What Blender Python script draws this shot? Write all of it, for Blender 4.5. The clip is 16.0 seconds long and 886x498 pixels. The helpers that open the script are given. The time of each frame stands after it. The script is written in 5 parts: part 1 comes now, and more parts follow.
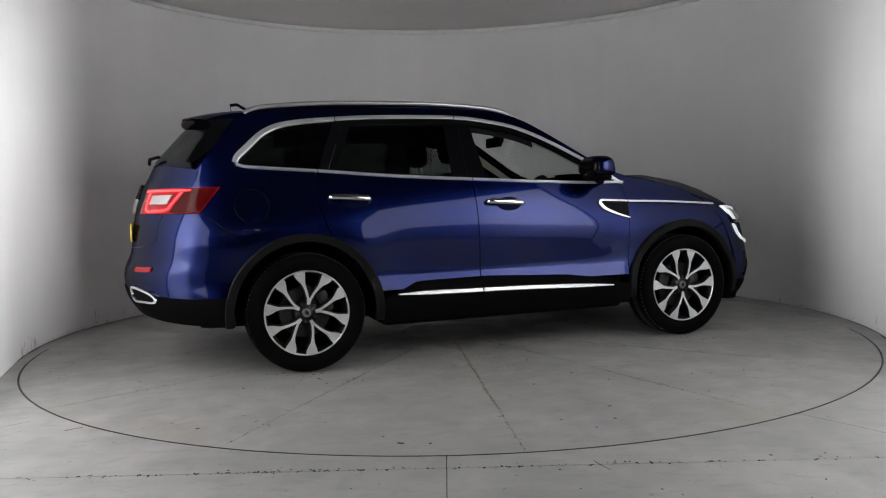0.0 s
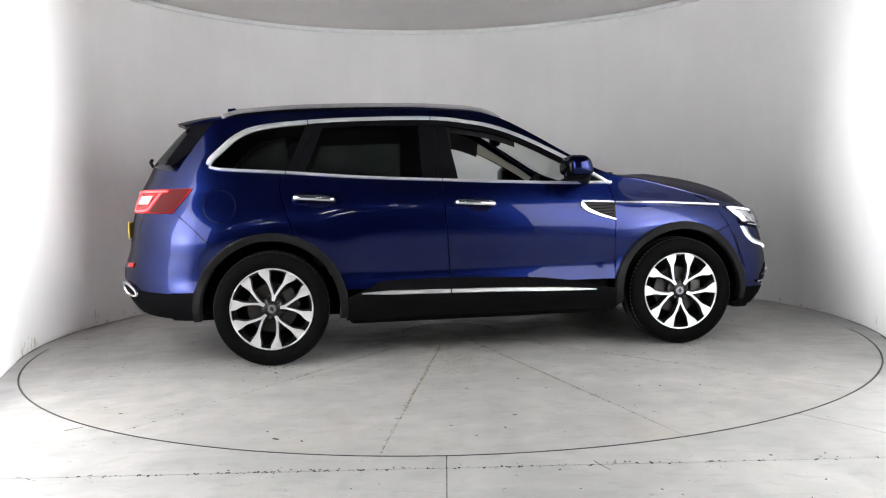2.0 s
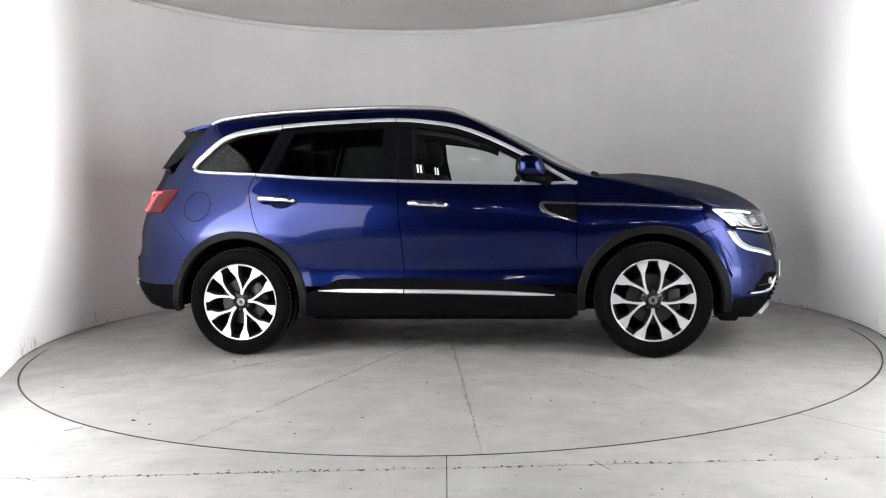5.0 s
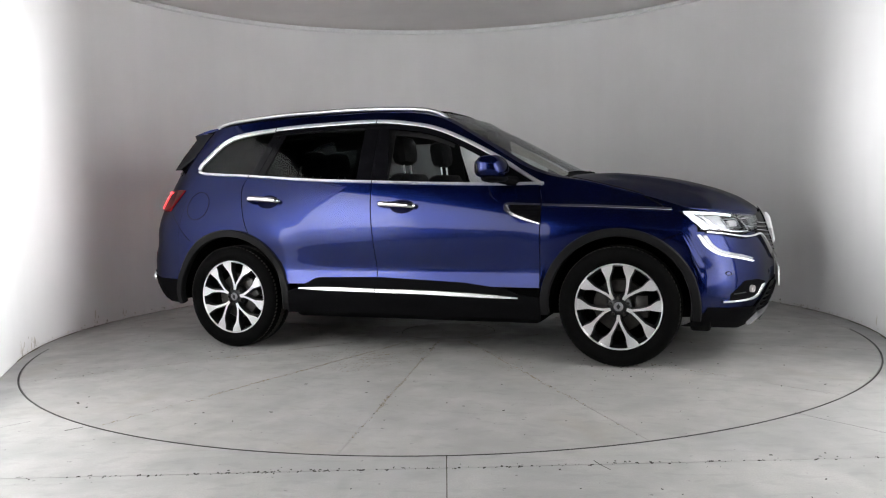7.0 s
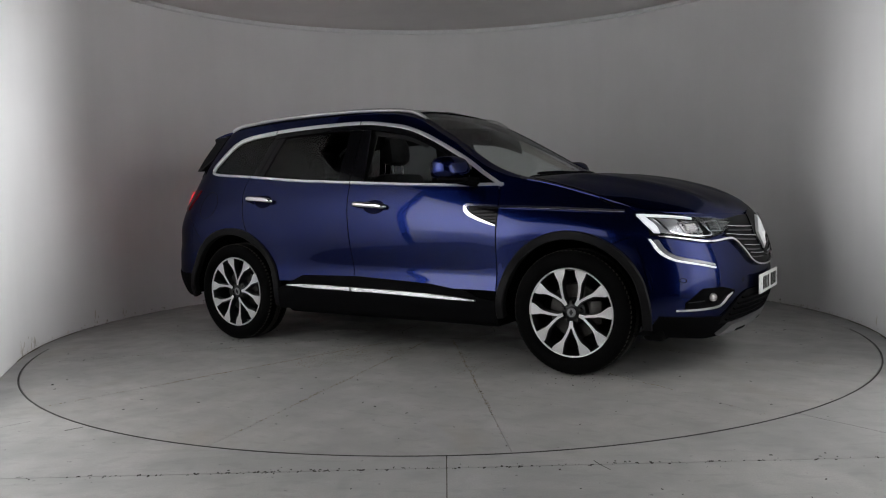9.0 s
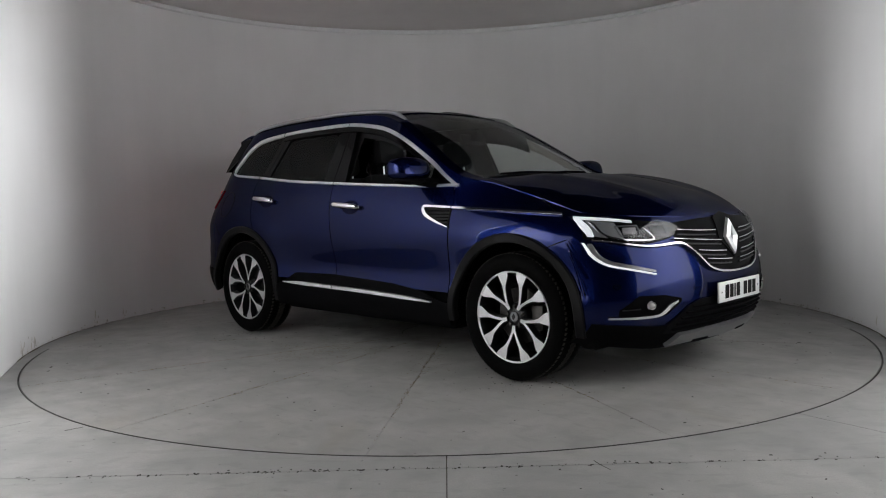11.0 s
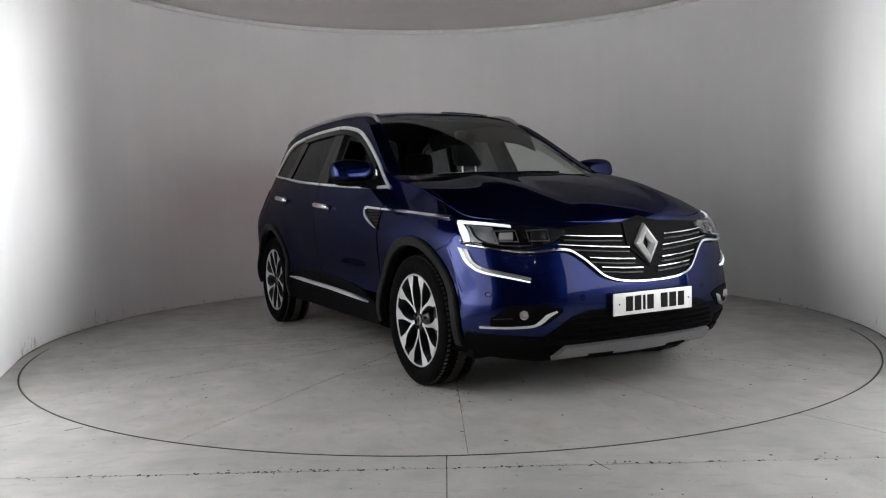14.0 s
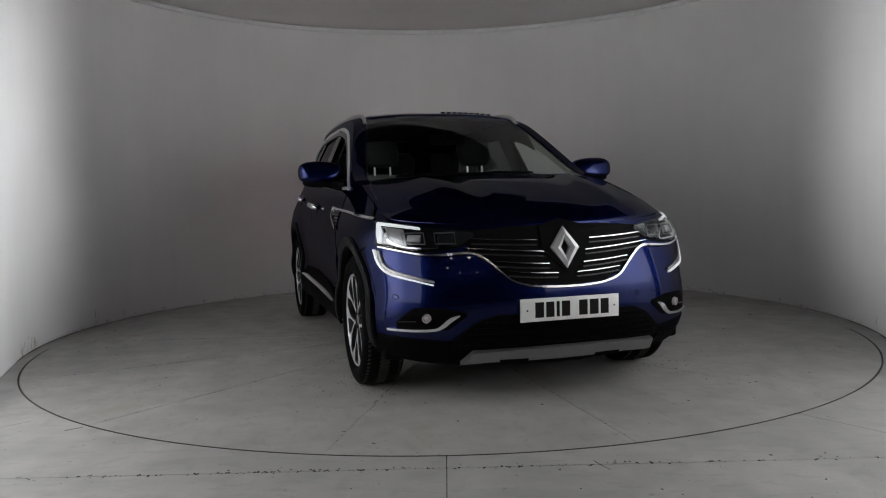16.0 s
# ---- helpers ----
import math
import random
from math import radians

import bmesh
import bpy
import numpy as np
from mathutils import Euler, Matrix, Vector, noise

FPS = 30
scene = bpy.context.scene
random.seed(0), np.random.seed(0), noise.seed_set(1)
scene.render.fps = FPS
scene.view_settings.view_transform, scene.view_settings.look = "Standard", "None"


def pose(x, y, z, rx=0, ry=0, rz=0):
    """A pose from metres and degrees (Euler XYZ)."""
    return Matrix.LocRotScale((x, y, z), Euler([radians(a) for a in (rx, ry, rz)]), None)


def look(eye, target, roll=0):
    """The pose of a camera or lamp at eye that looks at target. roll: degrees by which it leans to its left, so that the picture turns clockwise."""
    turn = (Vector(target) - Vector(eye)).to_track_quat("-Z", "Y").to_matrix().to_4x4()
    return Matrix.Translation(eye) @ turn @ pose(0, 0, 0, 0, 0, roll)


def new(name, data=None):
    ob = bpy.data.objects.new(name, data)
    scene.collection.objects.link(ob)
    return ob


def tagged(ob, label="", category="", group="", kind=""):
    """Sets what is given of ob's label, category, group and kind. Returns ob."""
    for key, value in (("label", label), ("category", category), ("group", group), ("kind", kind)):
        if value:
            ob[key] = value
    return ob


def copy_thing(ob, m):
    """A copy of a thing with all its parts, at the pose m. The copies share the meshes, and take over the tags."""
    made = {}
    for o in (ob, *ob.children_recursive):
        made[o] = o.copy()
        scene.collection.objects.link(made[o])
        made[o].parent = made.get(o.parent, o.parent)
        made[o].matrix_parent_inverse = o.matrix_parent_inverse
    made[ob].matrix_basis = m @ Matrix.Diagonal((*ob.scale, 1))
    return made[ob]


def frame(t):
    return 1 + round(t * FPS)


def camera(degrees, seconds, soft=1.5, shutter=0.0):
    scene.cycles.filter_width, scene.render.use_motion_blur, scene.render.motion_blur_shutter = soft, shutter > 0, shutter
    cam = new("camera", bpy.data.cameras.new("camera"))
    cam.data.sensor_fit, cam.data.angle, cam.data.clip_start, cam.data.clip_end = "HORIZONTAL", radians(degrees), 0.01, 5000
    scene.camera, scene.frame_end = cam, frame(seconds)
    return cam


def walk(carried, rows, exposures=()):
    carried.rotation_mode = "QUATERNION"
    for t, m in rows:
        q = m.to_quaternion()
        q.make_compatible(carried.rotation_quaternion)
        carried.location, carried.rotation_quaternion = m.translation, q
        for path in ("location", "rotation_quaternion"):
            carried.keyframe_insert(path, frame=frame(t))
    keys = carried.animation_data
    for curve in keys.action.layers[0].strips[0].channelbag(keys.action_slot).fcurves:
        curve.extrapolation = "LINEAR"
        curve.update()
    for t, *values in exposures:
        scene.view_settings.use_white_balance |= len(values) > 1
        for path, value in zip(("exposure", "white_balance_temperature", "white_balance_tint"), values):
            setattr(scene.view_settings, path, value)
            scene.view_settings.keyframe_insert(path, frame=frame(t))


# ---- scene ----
# ---- camera: it stands still before the turntable ----
cam = camera(58.26, 16.0, soft=1.1)
EYE, AIM = (0.0, -6.0902, 1.0581), (-0.02526, -0.10477, 0.64091)
STAND = look(EYE, AIM, -1.47)
walk(cam, [(0.0, STAND), (16.0, STAND)],
     [(0.0, -0.35), (0.5, -0.12), (1.0, 0.23), (1.5, 0.63), (2.0, 0.90), (2.5, 0.95), (3.5, 0.95), (4.0, 0.94), (6.0, 0.83), (6.5, 0.73), (7.0, 0.43), (7.5, 0.03), (8.0, -0.32), (8.5, -0.57), (9.0, -0.65), (10.5, -0.62), (11.5, -0.50), (12.0, -0.22), (12.5, -0.01), (13.0, 0.12), (14.0, 0.02), (14.5, -0.10), (15.0, -0.37), (15.5, -0.60), (16.0, -0.75)])

AXLE_X, AXLE_Y = 0.0914, -0.0882      # the car's origin on the turntable
TURN_START, TURN_RATE = 20.25, -5.84   # degrees, degrees per second

# ---- light ----
world = bpy.data.worlds.new("world")
scene.world = world
world.use_nodes = True
world.node_tree.nodes["Background"].inputs[0].default_value = (0.9, 0.95, 1.0, 1)
world.node_tree.nodes["Background"].inputs[1].default_value = 0.02
PANEL_GLOW, LAMP_GLOW = 2.5, 30.0
for side, watts in ((-1, 49.0), (1, 89.0)):
    # added unseen fill: a tall gridded strip light by the camera on each side, thrown across onto the far flank of the
    # booth wall
    data = bpy.data.lights.new("flank_fill_light", "AREA")
    data.shape, data.size, data.size_y, data.energy, data.color = "RECTANGLE", 0.3, 2.45, watts, (0.985, 0.99, 1.0)
    data.spread = radians(29)
    lamp = new("flank_fill_light", data)
    lamp.matrix_world = look((side * 0.95, -5.7, 1.62), (-side * 2.95, -2.0, 1.66))


# ---- materials ----
def material(name, colour, rough=0.5, metal=0.0, coat=0.0, coat_rough=0.03, spread=0.0, scale=20.0, bump=0.0, bump_scale=200.0, ior=1.5, shine=0.5):
    m = bpy.data.materials.new(name)
    m.use_nodes = True
    t = m.node_tree
    b = t.nodes["Principled BSDF"]
    b.inputs["Base Color"].default_value = (*colour, 1)
    b.inputs["Roughness"].default_value = rough
    b.inputs["Metallic"].default_value = metal
    b.inputs["Coat Weight"].default_value = coat
    b.inputs["Coat Roughness"].default_value = coat_rough
    b.inputs["IOR"].default_value = ior
    b.inputs["Specular IOR Level"].default_value = shine
    if spread or bump:
        co = t.nodes.new("ShaderNodeTexCoord")
    if spread:
        n = t.nodes.new("ShaderNodeTexNoise")
        n.inputs["Scale"].default_value, n.inputs["Detail"].default_value = scale, 6
        ramp = t.nodes.new("ShaderNodeMapRange")
        ramp.inputs[1].default_value, ramp.inputs[2].default_value = 0.3, 0.7
        ramp.inputs[3].default_value, ramp.inputs[4].default_value = 1 - spread, 1 + spread
        mix = t.nodes.new("ShaderNodeMix")
        mix.data_type, mix.blend_type = "RGBA", "MULTIPLY"
        mix.inputs[0].default_value = 1
        mix.inputs[6].default_value = (*colour, 1)
        t.links.new(co.outputs["Object"], n.inputs["Vector"])
        t.links.new(n.outputs["Fac"], ramp.inputs[0])
        t.links.new(ramp.outputs[0], mix.inputs[7])
        t.links.new(mix.outputs[2], b.inputs["Base Color"])
        r2 = t.nodes.new("ShaderNodeMapRange")
        r2.inputs[1].default_value, r2.inputs[2].default_value = 0.3, 0.7
        r2.inputs[3].default_value, r2.inputs[4].default_value = max(0.02, rough * (1 - spread)), min(1, rough * (1 + spread))
        t.links.new(n.outputs["Fac"], r2.inputs[0])
        t.links.new(r2.outputs[0], b.inputs["Roughness"])
    if bump:
        n2 = t.nodes.new("ShaderNodeTexNoise")
        n2.inputs["Scale"].default_value, n2.inputs["Detail"].default_value = bump_scale, 3
        bp = t.nodes.new("ShaderNodeBump")
        bp.inputs["Strength"].default_value, bp.inputs["Distance"].default_value = bump, 0.002
        t.links.new(co.outputs["Object"], n2.inputs["Vector"])
        t.links.new(n2.outputs["Fac"], bp.inputs["Height"])
        t.links.new(bp.outputs[0], b.inputs["Normal"])
    return m


def glow(name, colour, strength):
    m = material(name, colour, 0.3)
    b = m.node_tree.nodes["Principled BSDF"]
    b.inputs["Emission Color"].default_value = (*colour, 1)
    b.inputs["Emission Strength"].default_value = strength
    return m


def glass(name, colour, rough=0.0):
    m = bpy.data.materials.new(name)
    m.use_nodes = True
    t = m.node_tree
    t.nodes.remove(t.nodes["Principled BSDF"])
    clear, gloss = t.nodes.new("ShaderNodeBsdfTransparent"), t.nodes.new("ShaderNodeBsdfGlossy")
    mix, lw = t.nodes.new("ShaderNodeMixShader"), t.nodes.new("ShaderNodeLayerWeight")
    power, scale = t.nodes.new("ShaderNodeMath"), t.nodes.new("ShaderNodeMath")
    clear.inputs[0].default_value = (*colour, 1)
    gloss.inputs["Roughness"].default_value = rough
    lw.inputs[0].default_value = 0.5
    power.operation, power.inputs[1].default_value = "POWER", 4.5
    scale.operation, scale.inputs[1].default_value, scale.inputs[2].default_value = "MULTIPLY_ADD", 0.4, 0.028
    t.links.new(lw.outputs["Facing"], power.inputs[0])
    t.links.new(power.outputs[0], scale.inputs[0])
    t.links.new(scale.outputs[0], mix.inputs[0])
    t.links.new(clear.outputs[0], mix.inputs[1])
    t.links.new(gloss.outputs[0], mix.inputs[2])
    t.links.new(mix.outputs[0], t.nodes["Material Output"].inputs[0])
    return m


def car_paint(name, flake, deep, rough):
    """Metallic paint: a broad lobe of blue flakes under a sharp clear coat."""
    m = bpy.data.materials.new(name)
    m.use_nodes = True
    t = m.node_tree
    t.nodes.remove(t.nodes["Principled BSDF"])
    base, body, under = t.nodes.new("ShaderNodeBsdfGlossy"), t.nodes.new("ShaderNodeBsdfDiffuse"), t.nodes.new("ShaderNodeAddShader")
    coat, mix, facing = t.nodes.new("ShaderNodeBsdfGlossy"), t.nodes.new("ShaderNodeMixShader"), t.nodes.new("ShaderNodeLayerWeight")
    power, gloss = t.nodes.new("ShaderNodeMath"), t.nodes.new("ShaderNodeMath")
    slant, dim, sheen = t.nodes.new("ShaderNodeMath"), t.nodes.new("ShaderNodeMixShader"), t.nodes.new("ShaderNodeBsdfGlossy")
    slant.operation, slant.inputs[1].default_value = "MULTIPLY", 0.85
    sheen.inputs[0].default_value = (*[v * 0.12 for v in flake], 1)
    sheen.inputs["Roughness"].default_value = rough
    co, n, span, tone = t.nodes.new("ShaderNodeTexCoord"), t.nodes.new("ShaderNodeTexNoise"), t.nodes.new("ShaderNodeMapRange"), t.nodes.new("ShaderNodeMix")
    n.inputs["Scale"].default_value, n.inputs["Detail"].default_value = 900, 2
    for i, v in enumerate((0.3, 0.7, 0.85, 1.15)):
        span.inputs[i + 1].default_value = v
    tone.data_type, tone.blend_type = "RGBA", "MULTIPLY"
    tone.inputs[0].default_value = 1
    tone.inputs[6].default_value = (*flake, 1)
    base.inputs["Roughness"].default_value = rough
    body.inputs[0].default_value = (*deep, 1)
    coat.inputs["Roughness"].default_value = 0.025
    facing.inputs[0].default_value = 0.5
    power.operation, power.inputs[1].default_value = "POWER", 5.0
    gloss.operation, gloss.inputs[1].default_value, gloss.inputs[2].default_value = "MULTIPLY_ADD", 0.32, 0.025
    t.links.new(co.outputs["Object"], n.inputs["Vector"])
    t.links.new(n.outputs["Fac"], span.inputs[0])
    t.links.new(span.outputs[0], tone.inputs[7])
    t.links.new(tone.outputs[2], base.inputs[0])
    t.links.new(base.outputs[0], under.inputs[0])
    t.links.new(body.outputs[0], under.inputs[1])
    t.links.new(facing.outputs["Facing"], power.inputs[0])
    t.links.new(facing.outputs["Facing"], slant.inputs[0])
    t.links.new(power.outputs[0], gloss.inputs[0])
    t.links.new(gloss.outputs[0], mix.inputs[0])
    t.links.new(slant.outputs[0], dim.inputs[0])
    t.links.new(under.outputs[0], dim.inputs[1])
    t.links.new(sheen.outputs[0], dim.inputs[2])
    t.links.new(dim.outputs[0], mix.inputs[1])
    t.links.new(coat.outputs[0], mix.inputs[2])
    t.links.new(mix.outputs[0], t.nodes["Material Output"].inputs[0])
    return m


def concrete(name, light, dark, stain, joint_dust=0.35, shade_stain=0.0):
    """Worn power-floated concrete: broad clouds, scuffs, brown stains, small pits."""
    m = bpy.data.materials.new(name)
    m.use_nodes = True
    t = m.node_tree
    b = t.nodes["Principled BSDF"]
    geo = t.nodes.new("ShaderNodeTexCoord")

    def noise_at(scale, detail, stretch=(1, 1, 1), distort=0.0):
        mp = t.nodes.new("ShaderNodeMapping")
        mp.inputs["Scale"].default_value = stretch
        n = t.nodes.new("ShaderNodeTexNoise")
        n.inputs["Scale"].default_value, n.inputs["Detail"].default_value, n.inputs["Distortion"].default_value = scale, detail, distort
        t.links.new(geo.outputs["Object"], mp.inputs[0])
        t.links.new(mp.outputs[0], n.inputs["Vector"])
        return n.outputs["Fac"]

    def span(src, a, c, lo=0.0, hi=1.0):
        r = t.nodes.new("ShaderNodeMapRange")
        for i, v in enumerate((a, c, lo, hi)):
            r.inputs[i + 1].default_value = v
        t.links.new(src, r.inputs[0])
        return r.outputs[0]

    def blend(fac, a, c):
        x = t.nodes.new("ShaderNodeMix")
        x.data_type = "RGBA"
        t.links.new(fac, x.inputs[0])
        for v, k in ((a, 6), (c, 7)):
            if isinstance(v, tuple):
                x.inputs[k].default_value = (*v, 1)
            else:
                t.links.new(v, x.inputs[k])
        return x.outputs[2]
    clouds = blend(span(noise_at(2.3, 8, distort=0.6), 0.35, 0.68), light, dark)
    scuffs = blend(span(noise_at(9, 6, (1.0, 0.35, 1)), 0.5, 0.75, 0, 0.55), clouds, dark)
    brown = blend(span(noise_at(1.1, 10, distort=1.2), 0.6, 0.76, 0, joint_dust), scuffs, stain)
    wipe = blend(span(noise_at(3.2, 9, (0.5, 1.3, 1), 0.8), 0.52, 0.72, 0, 0.22), brown, tuple(min(1, v * 1.25) for v in light))
    patches = blend(span(noise_at(6.5, 12, (1, 0.8, 1), 0.3), 0.54, 0.66, 0, 0.3), wipe, tuple(v * 0.78 for v in dark))
    rubs = blend(span(noise_at(17, 10, (0.45, 1.0, 1)), 0.56, 0.64, 0, 0.3), patches, tuple(v * 0.75 for v in dark))
    grit = blend(span(noise_at(140, 3), 0.3, 0.7, 0, 0.5), rubs, dark)
    pits = blend(span(noise_at(24, 5), 0.69, 0.73, 0, 0.75), grit, tuple(v * 0.3 for v in dark))
    if shade_stain:
        # dark oval painted under the car: its shade plus the stain at the middle, with a ragged edge
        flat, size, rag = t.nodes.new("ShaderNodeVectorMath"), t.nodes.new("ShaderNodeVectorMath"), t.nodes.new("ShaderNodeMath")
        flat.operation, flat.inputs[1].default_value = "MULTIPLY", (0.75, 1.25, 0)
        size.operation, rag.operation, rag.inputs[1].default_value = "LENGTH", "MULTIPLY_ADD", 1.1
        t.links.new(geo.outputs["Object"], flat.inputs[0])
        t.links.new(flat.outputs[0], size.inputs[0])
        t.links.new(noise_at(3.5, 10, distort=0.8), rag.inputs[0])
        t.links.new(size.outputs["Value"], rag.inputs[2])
        pits = blend(span(rag.outputs[0], 0.95, 1.45, shade_stain, 0.0), pits, (0.07, 0.064, 0.056))
    t.links.new(pits, b.inputs["Base Color"])
    t.links.new(span(noise_at(5, 6), 0.3, 0.7, 0.38, 0.65), b.inputs["Roughness"])
    bp = t.nodes.new("ShaderNodeBump")
    bp.inputs["Strength"].default_value, bp.inputs["Distance"].default_value = 0.25, 0.003
    t.links.new(noise_at(70, 5), bp.inputs["Height"])
    t.links.new(bp.outputs[0], b.inputs["Normal"])
    return m


def plaster(name, colour):
    """Matt white paint on curved board: faint upright streaks and broad clouds."""
    m = material(name, colour, 0.75, spread=0.035, scale=1.1, bump=0.12, bump_scale=90)
    t = m.node_tree
    b = t.nodes["Principled BSDF"]
    was = b.inputs["Base Color"].links[0].from_socket
    co, mp, n = t.nodes.new("ShaderNodeTexCoord"), t.nodes.new("ShaderNodeMapping"), t.nodes.new("ShaderNodeTexNoise")
    mp.inputs["Scale"].default_value = (1, 1, 0.07)
    n.inputs["Scale"].default_value, n.inputs["Detail"].default_value = 5.5, 6
    span, mix = t.nodes.new("ShaderNodeMapRange"), t.nodes.new("ShaderNodeMix")
    for i, v in enumerate((0.35, 0.7, 1.008, 0.985)):
        span.inputs[i + 1].default_value = v
    mix.data_type, mix.blend_type = "RGBA", "MULTIPLY"
    mix.inputs[0].default_value = 1
    t.links.new(co.outputs["Object"], mp.inputs[0])
    t.links.new(mp.outputs[0], n.inputs["Vector"])
    t.links.new(n.outputs["Fac"], span.inputs[0])
    t.links.new(was, mix.inputs[6])
    t.links.new(span.outputs[0], mix.inputs[7])
    t.links.new(mix.outputs[2], b.inputs["Base Color"])
    return m


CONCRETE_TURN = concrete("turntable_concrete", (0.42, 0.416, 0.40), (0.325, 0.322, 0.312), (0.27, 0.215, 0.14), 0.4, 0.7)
CONCRETE_FLOOR = concrete("floor_concrete", (0.43, 0.43, 0.417), (0.325, 0.327, 0.32), (0.29, 0.245, 0.175), 0.25)
JOINT = material("joint_dirt", (0.06, 0.05, 0.038), 0.9, spread=0.3, scale=30)
CHIP = material("dark_grit", (0.05, 0.046, 0.041), 0.9, spread=0.4, scale=8, shine=0.1)
WALL_PAINT = plaster("white_wall_paint", (0.853, 0.853, 0.858))
CEIL_PAINT = plaster("ceiling_paint", (0.82, 0.79, 0.78))
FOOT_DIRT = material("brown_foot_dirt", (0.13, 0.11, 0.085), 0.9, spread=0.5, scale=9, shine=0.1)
WALL_SCUFF = material("wall_scuff", (0.6, 0.575, 0.535), 0.9, spread=0.35, scale=12, shine=0.1)
SEAM_DUST = material("brown_seam_dust", (0.23, 0.183, 0.115), 0.9, spread=0.3, scale=14, shine=0.1)
TRIM_WHITE = material("white_trim", (0.82, 0.83, 0.83), 0.45, spread=0.04)
HALL = material("hall_grey", (0.035, 0.035, 0.038), 0.8, spread=0.15, scale=1.0)
PANEL_LIGHT = glow("light_panel_diffuser", (1.0, 0.99, 0.985), PANEL_GLOW)
LAMP_LIGHT = glow("small_lamp", (1.0, 0.93, 0.85), LAMP_GLOW)
PAINT = car_paint("metallic_blue_paint", (0.0047, 0.0108, 0.073), (0.0003, 0.0006, 0.005), 0.265)
BLACK_PLASTIC = material("grained_black_plastic", (0.004, 0.004, 0.0045), 0.6, shine=0.01, spread=0.15, scale=60, bump=0.2, bump_scale=700)
GLOSS_BLACK = material("gloss_black_trim", (0.004, 0.004, 0.005), 0.1, shine=0.12)
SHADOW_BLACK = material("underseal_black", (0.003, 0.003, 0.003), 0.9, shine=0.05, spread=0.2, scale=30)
CHROME = material("satin_chrome", (0.84, 0.85, 0.86), 0.3, 0.75)
BRIGHT = material("polished_chrome", (0.9, 0.9, 0.91), 0.12, 1.0)
ARCH_PLASTIC = material("weathered_black_plastic", (0.0055, 0.0055, 0.006), 0.5, shine=0.12, spread=0.15, scale=40, bump=0.2, bump_scale=700)
TREAD_DUST = material("dusty_tread_rubber", (0.04, 0.038, 0.035), 0.8, shine=0.1, spread=0.4, scale=25)
RAIL_SILVER = material("satin_silver_rail", (0.5, 0.5, 0.51), 0.33, 0.8, spread=0.05)
GRILLE_CHROME = material("grille_chrome", (0.6, 0.6, 0.61), 0.16, 1.0, spread=0.04)
RUBBER = material("tyre_rubber", (0.0035, 0.0035, 0.0035), 0.65, shine=0.02, spread=0.2, scale=40, bump=0.3, bump_scale=300)
MACHINED = material("machined_alloy", (0.72, 0.72, 0.73), 0.32, 0.6, spread=0.06, scale=120)
RIM_DARK = material("dark_grey_alloy", (0.02, 0.021, 0.023), 0.35, 0.6, 0.2)
STEEL = material("brake_steel", (0.05, 0.048, 0.046), 0.45, 0.8, spread=0.2, scale=50)
TINT = glass("tinted_privacy_glass", (0.4, 0.42, 0.42))
CLEAR = glass("clear_glass", (0.93, 0.955, 0.945))
LENS = glass("lamp_lens", (0.95, 0.96, 0.97))
RED_LENS = material("red_lamp_lens", (0.30, 0.006, 0.008), 0.15, shine=0.2)
DARK_RED = material("dark_red_lens", (0.07, 0.0025, 0.003), 0.1, shine=0.1)
RED_GLOW = glow("red_lamp_light", (1.0, 0.025, 0.03), 4.5)
PALE_LENS = material("pale_lamp_lens", (0.42, 0.4, 0.4), 0.12, coat=0.6)
DRL_GLOW = glow("white_lamp_light", (0.95, 0.97, 1.0), 0.75)
GRILLE_BLACK = material("satin_black_grille", (0.004, 0.004, 0.0045), 0.45, shine=0.03)
SATIN_SILVER = material("satin_silver_paint", (0.25, 0.25, 0.26), 0.38, 0.7, spread=0.06, scale=30)
CUP_SHADE = material("dark_blue_cup_shade", (0.002, 0.003, 0.02), 0.5, 0.5, shine=0.1)
CLOTH = material("dark_seat_fabric", (0.012, 0.012, 0.013), 0.8, shine=0.15, spread=0.2, scale=40, bump=0.3, bump_scale=400)
BEIGE = material("beige_pillar_trim", (0.42, 0.39, 0.34), 0.7, spread=0.06, scale=60)
PLATE_WHITE = material("plate_white", (0.78, 0.79, 0.78), 0.35, coat=0.3)
PLATE_YELLOW = material("plate_yellow", (0.75, 0.52, 0.03), 0.35, coat=0.3)
INK = material("plate_black", (0.008, 0.008, 0.008), 0.6, shine=0.1)


# ---- mesh helpers ----
def finish(name, bm, mat, parent=None, label="", smooth=True, angle=35):
    me = bpy.data.meshes.new(name)
    bmesh.ops.recalc_face_normals(bm, faces=bm.faces)
    for e in bm.edges:
        if len(e.link_faces) == 2 and e.calc_face_angle(0) > radians(angle):
            e.smooth = False
    for fc in bm.faces:
        fc.smooth = smooth
    bm.to_mesh(me)
    bm.free()
    for k in (mat if isinstance(mat, (list, tuple)) else [mat]):
        me.materials.append(k)
    ob = new(name, me)
    if parent:
        ob.parent = parent
    if label:
        tagged(ob, label)
    return ob


def part(name, bm, mat, parent, label="", **kw):
    return finish(name, bm, mat, parent, label, **kw)


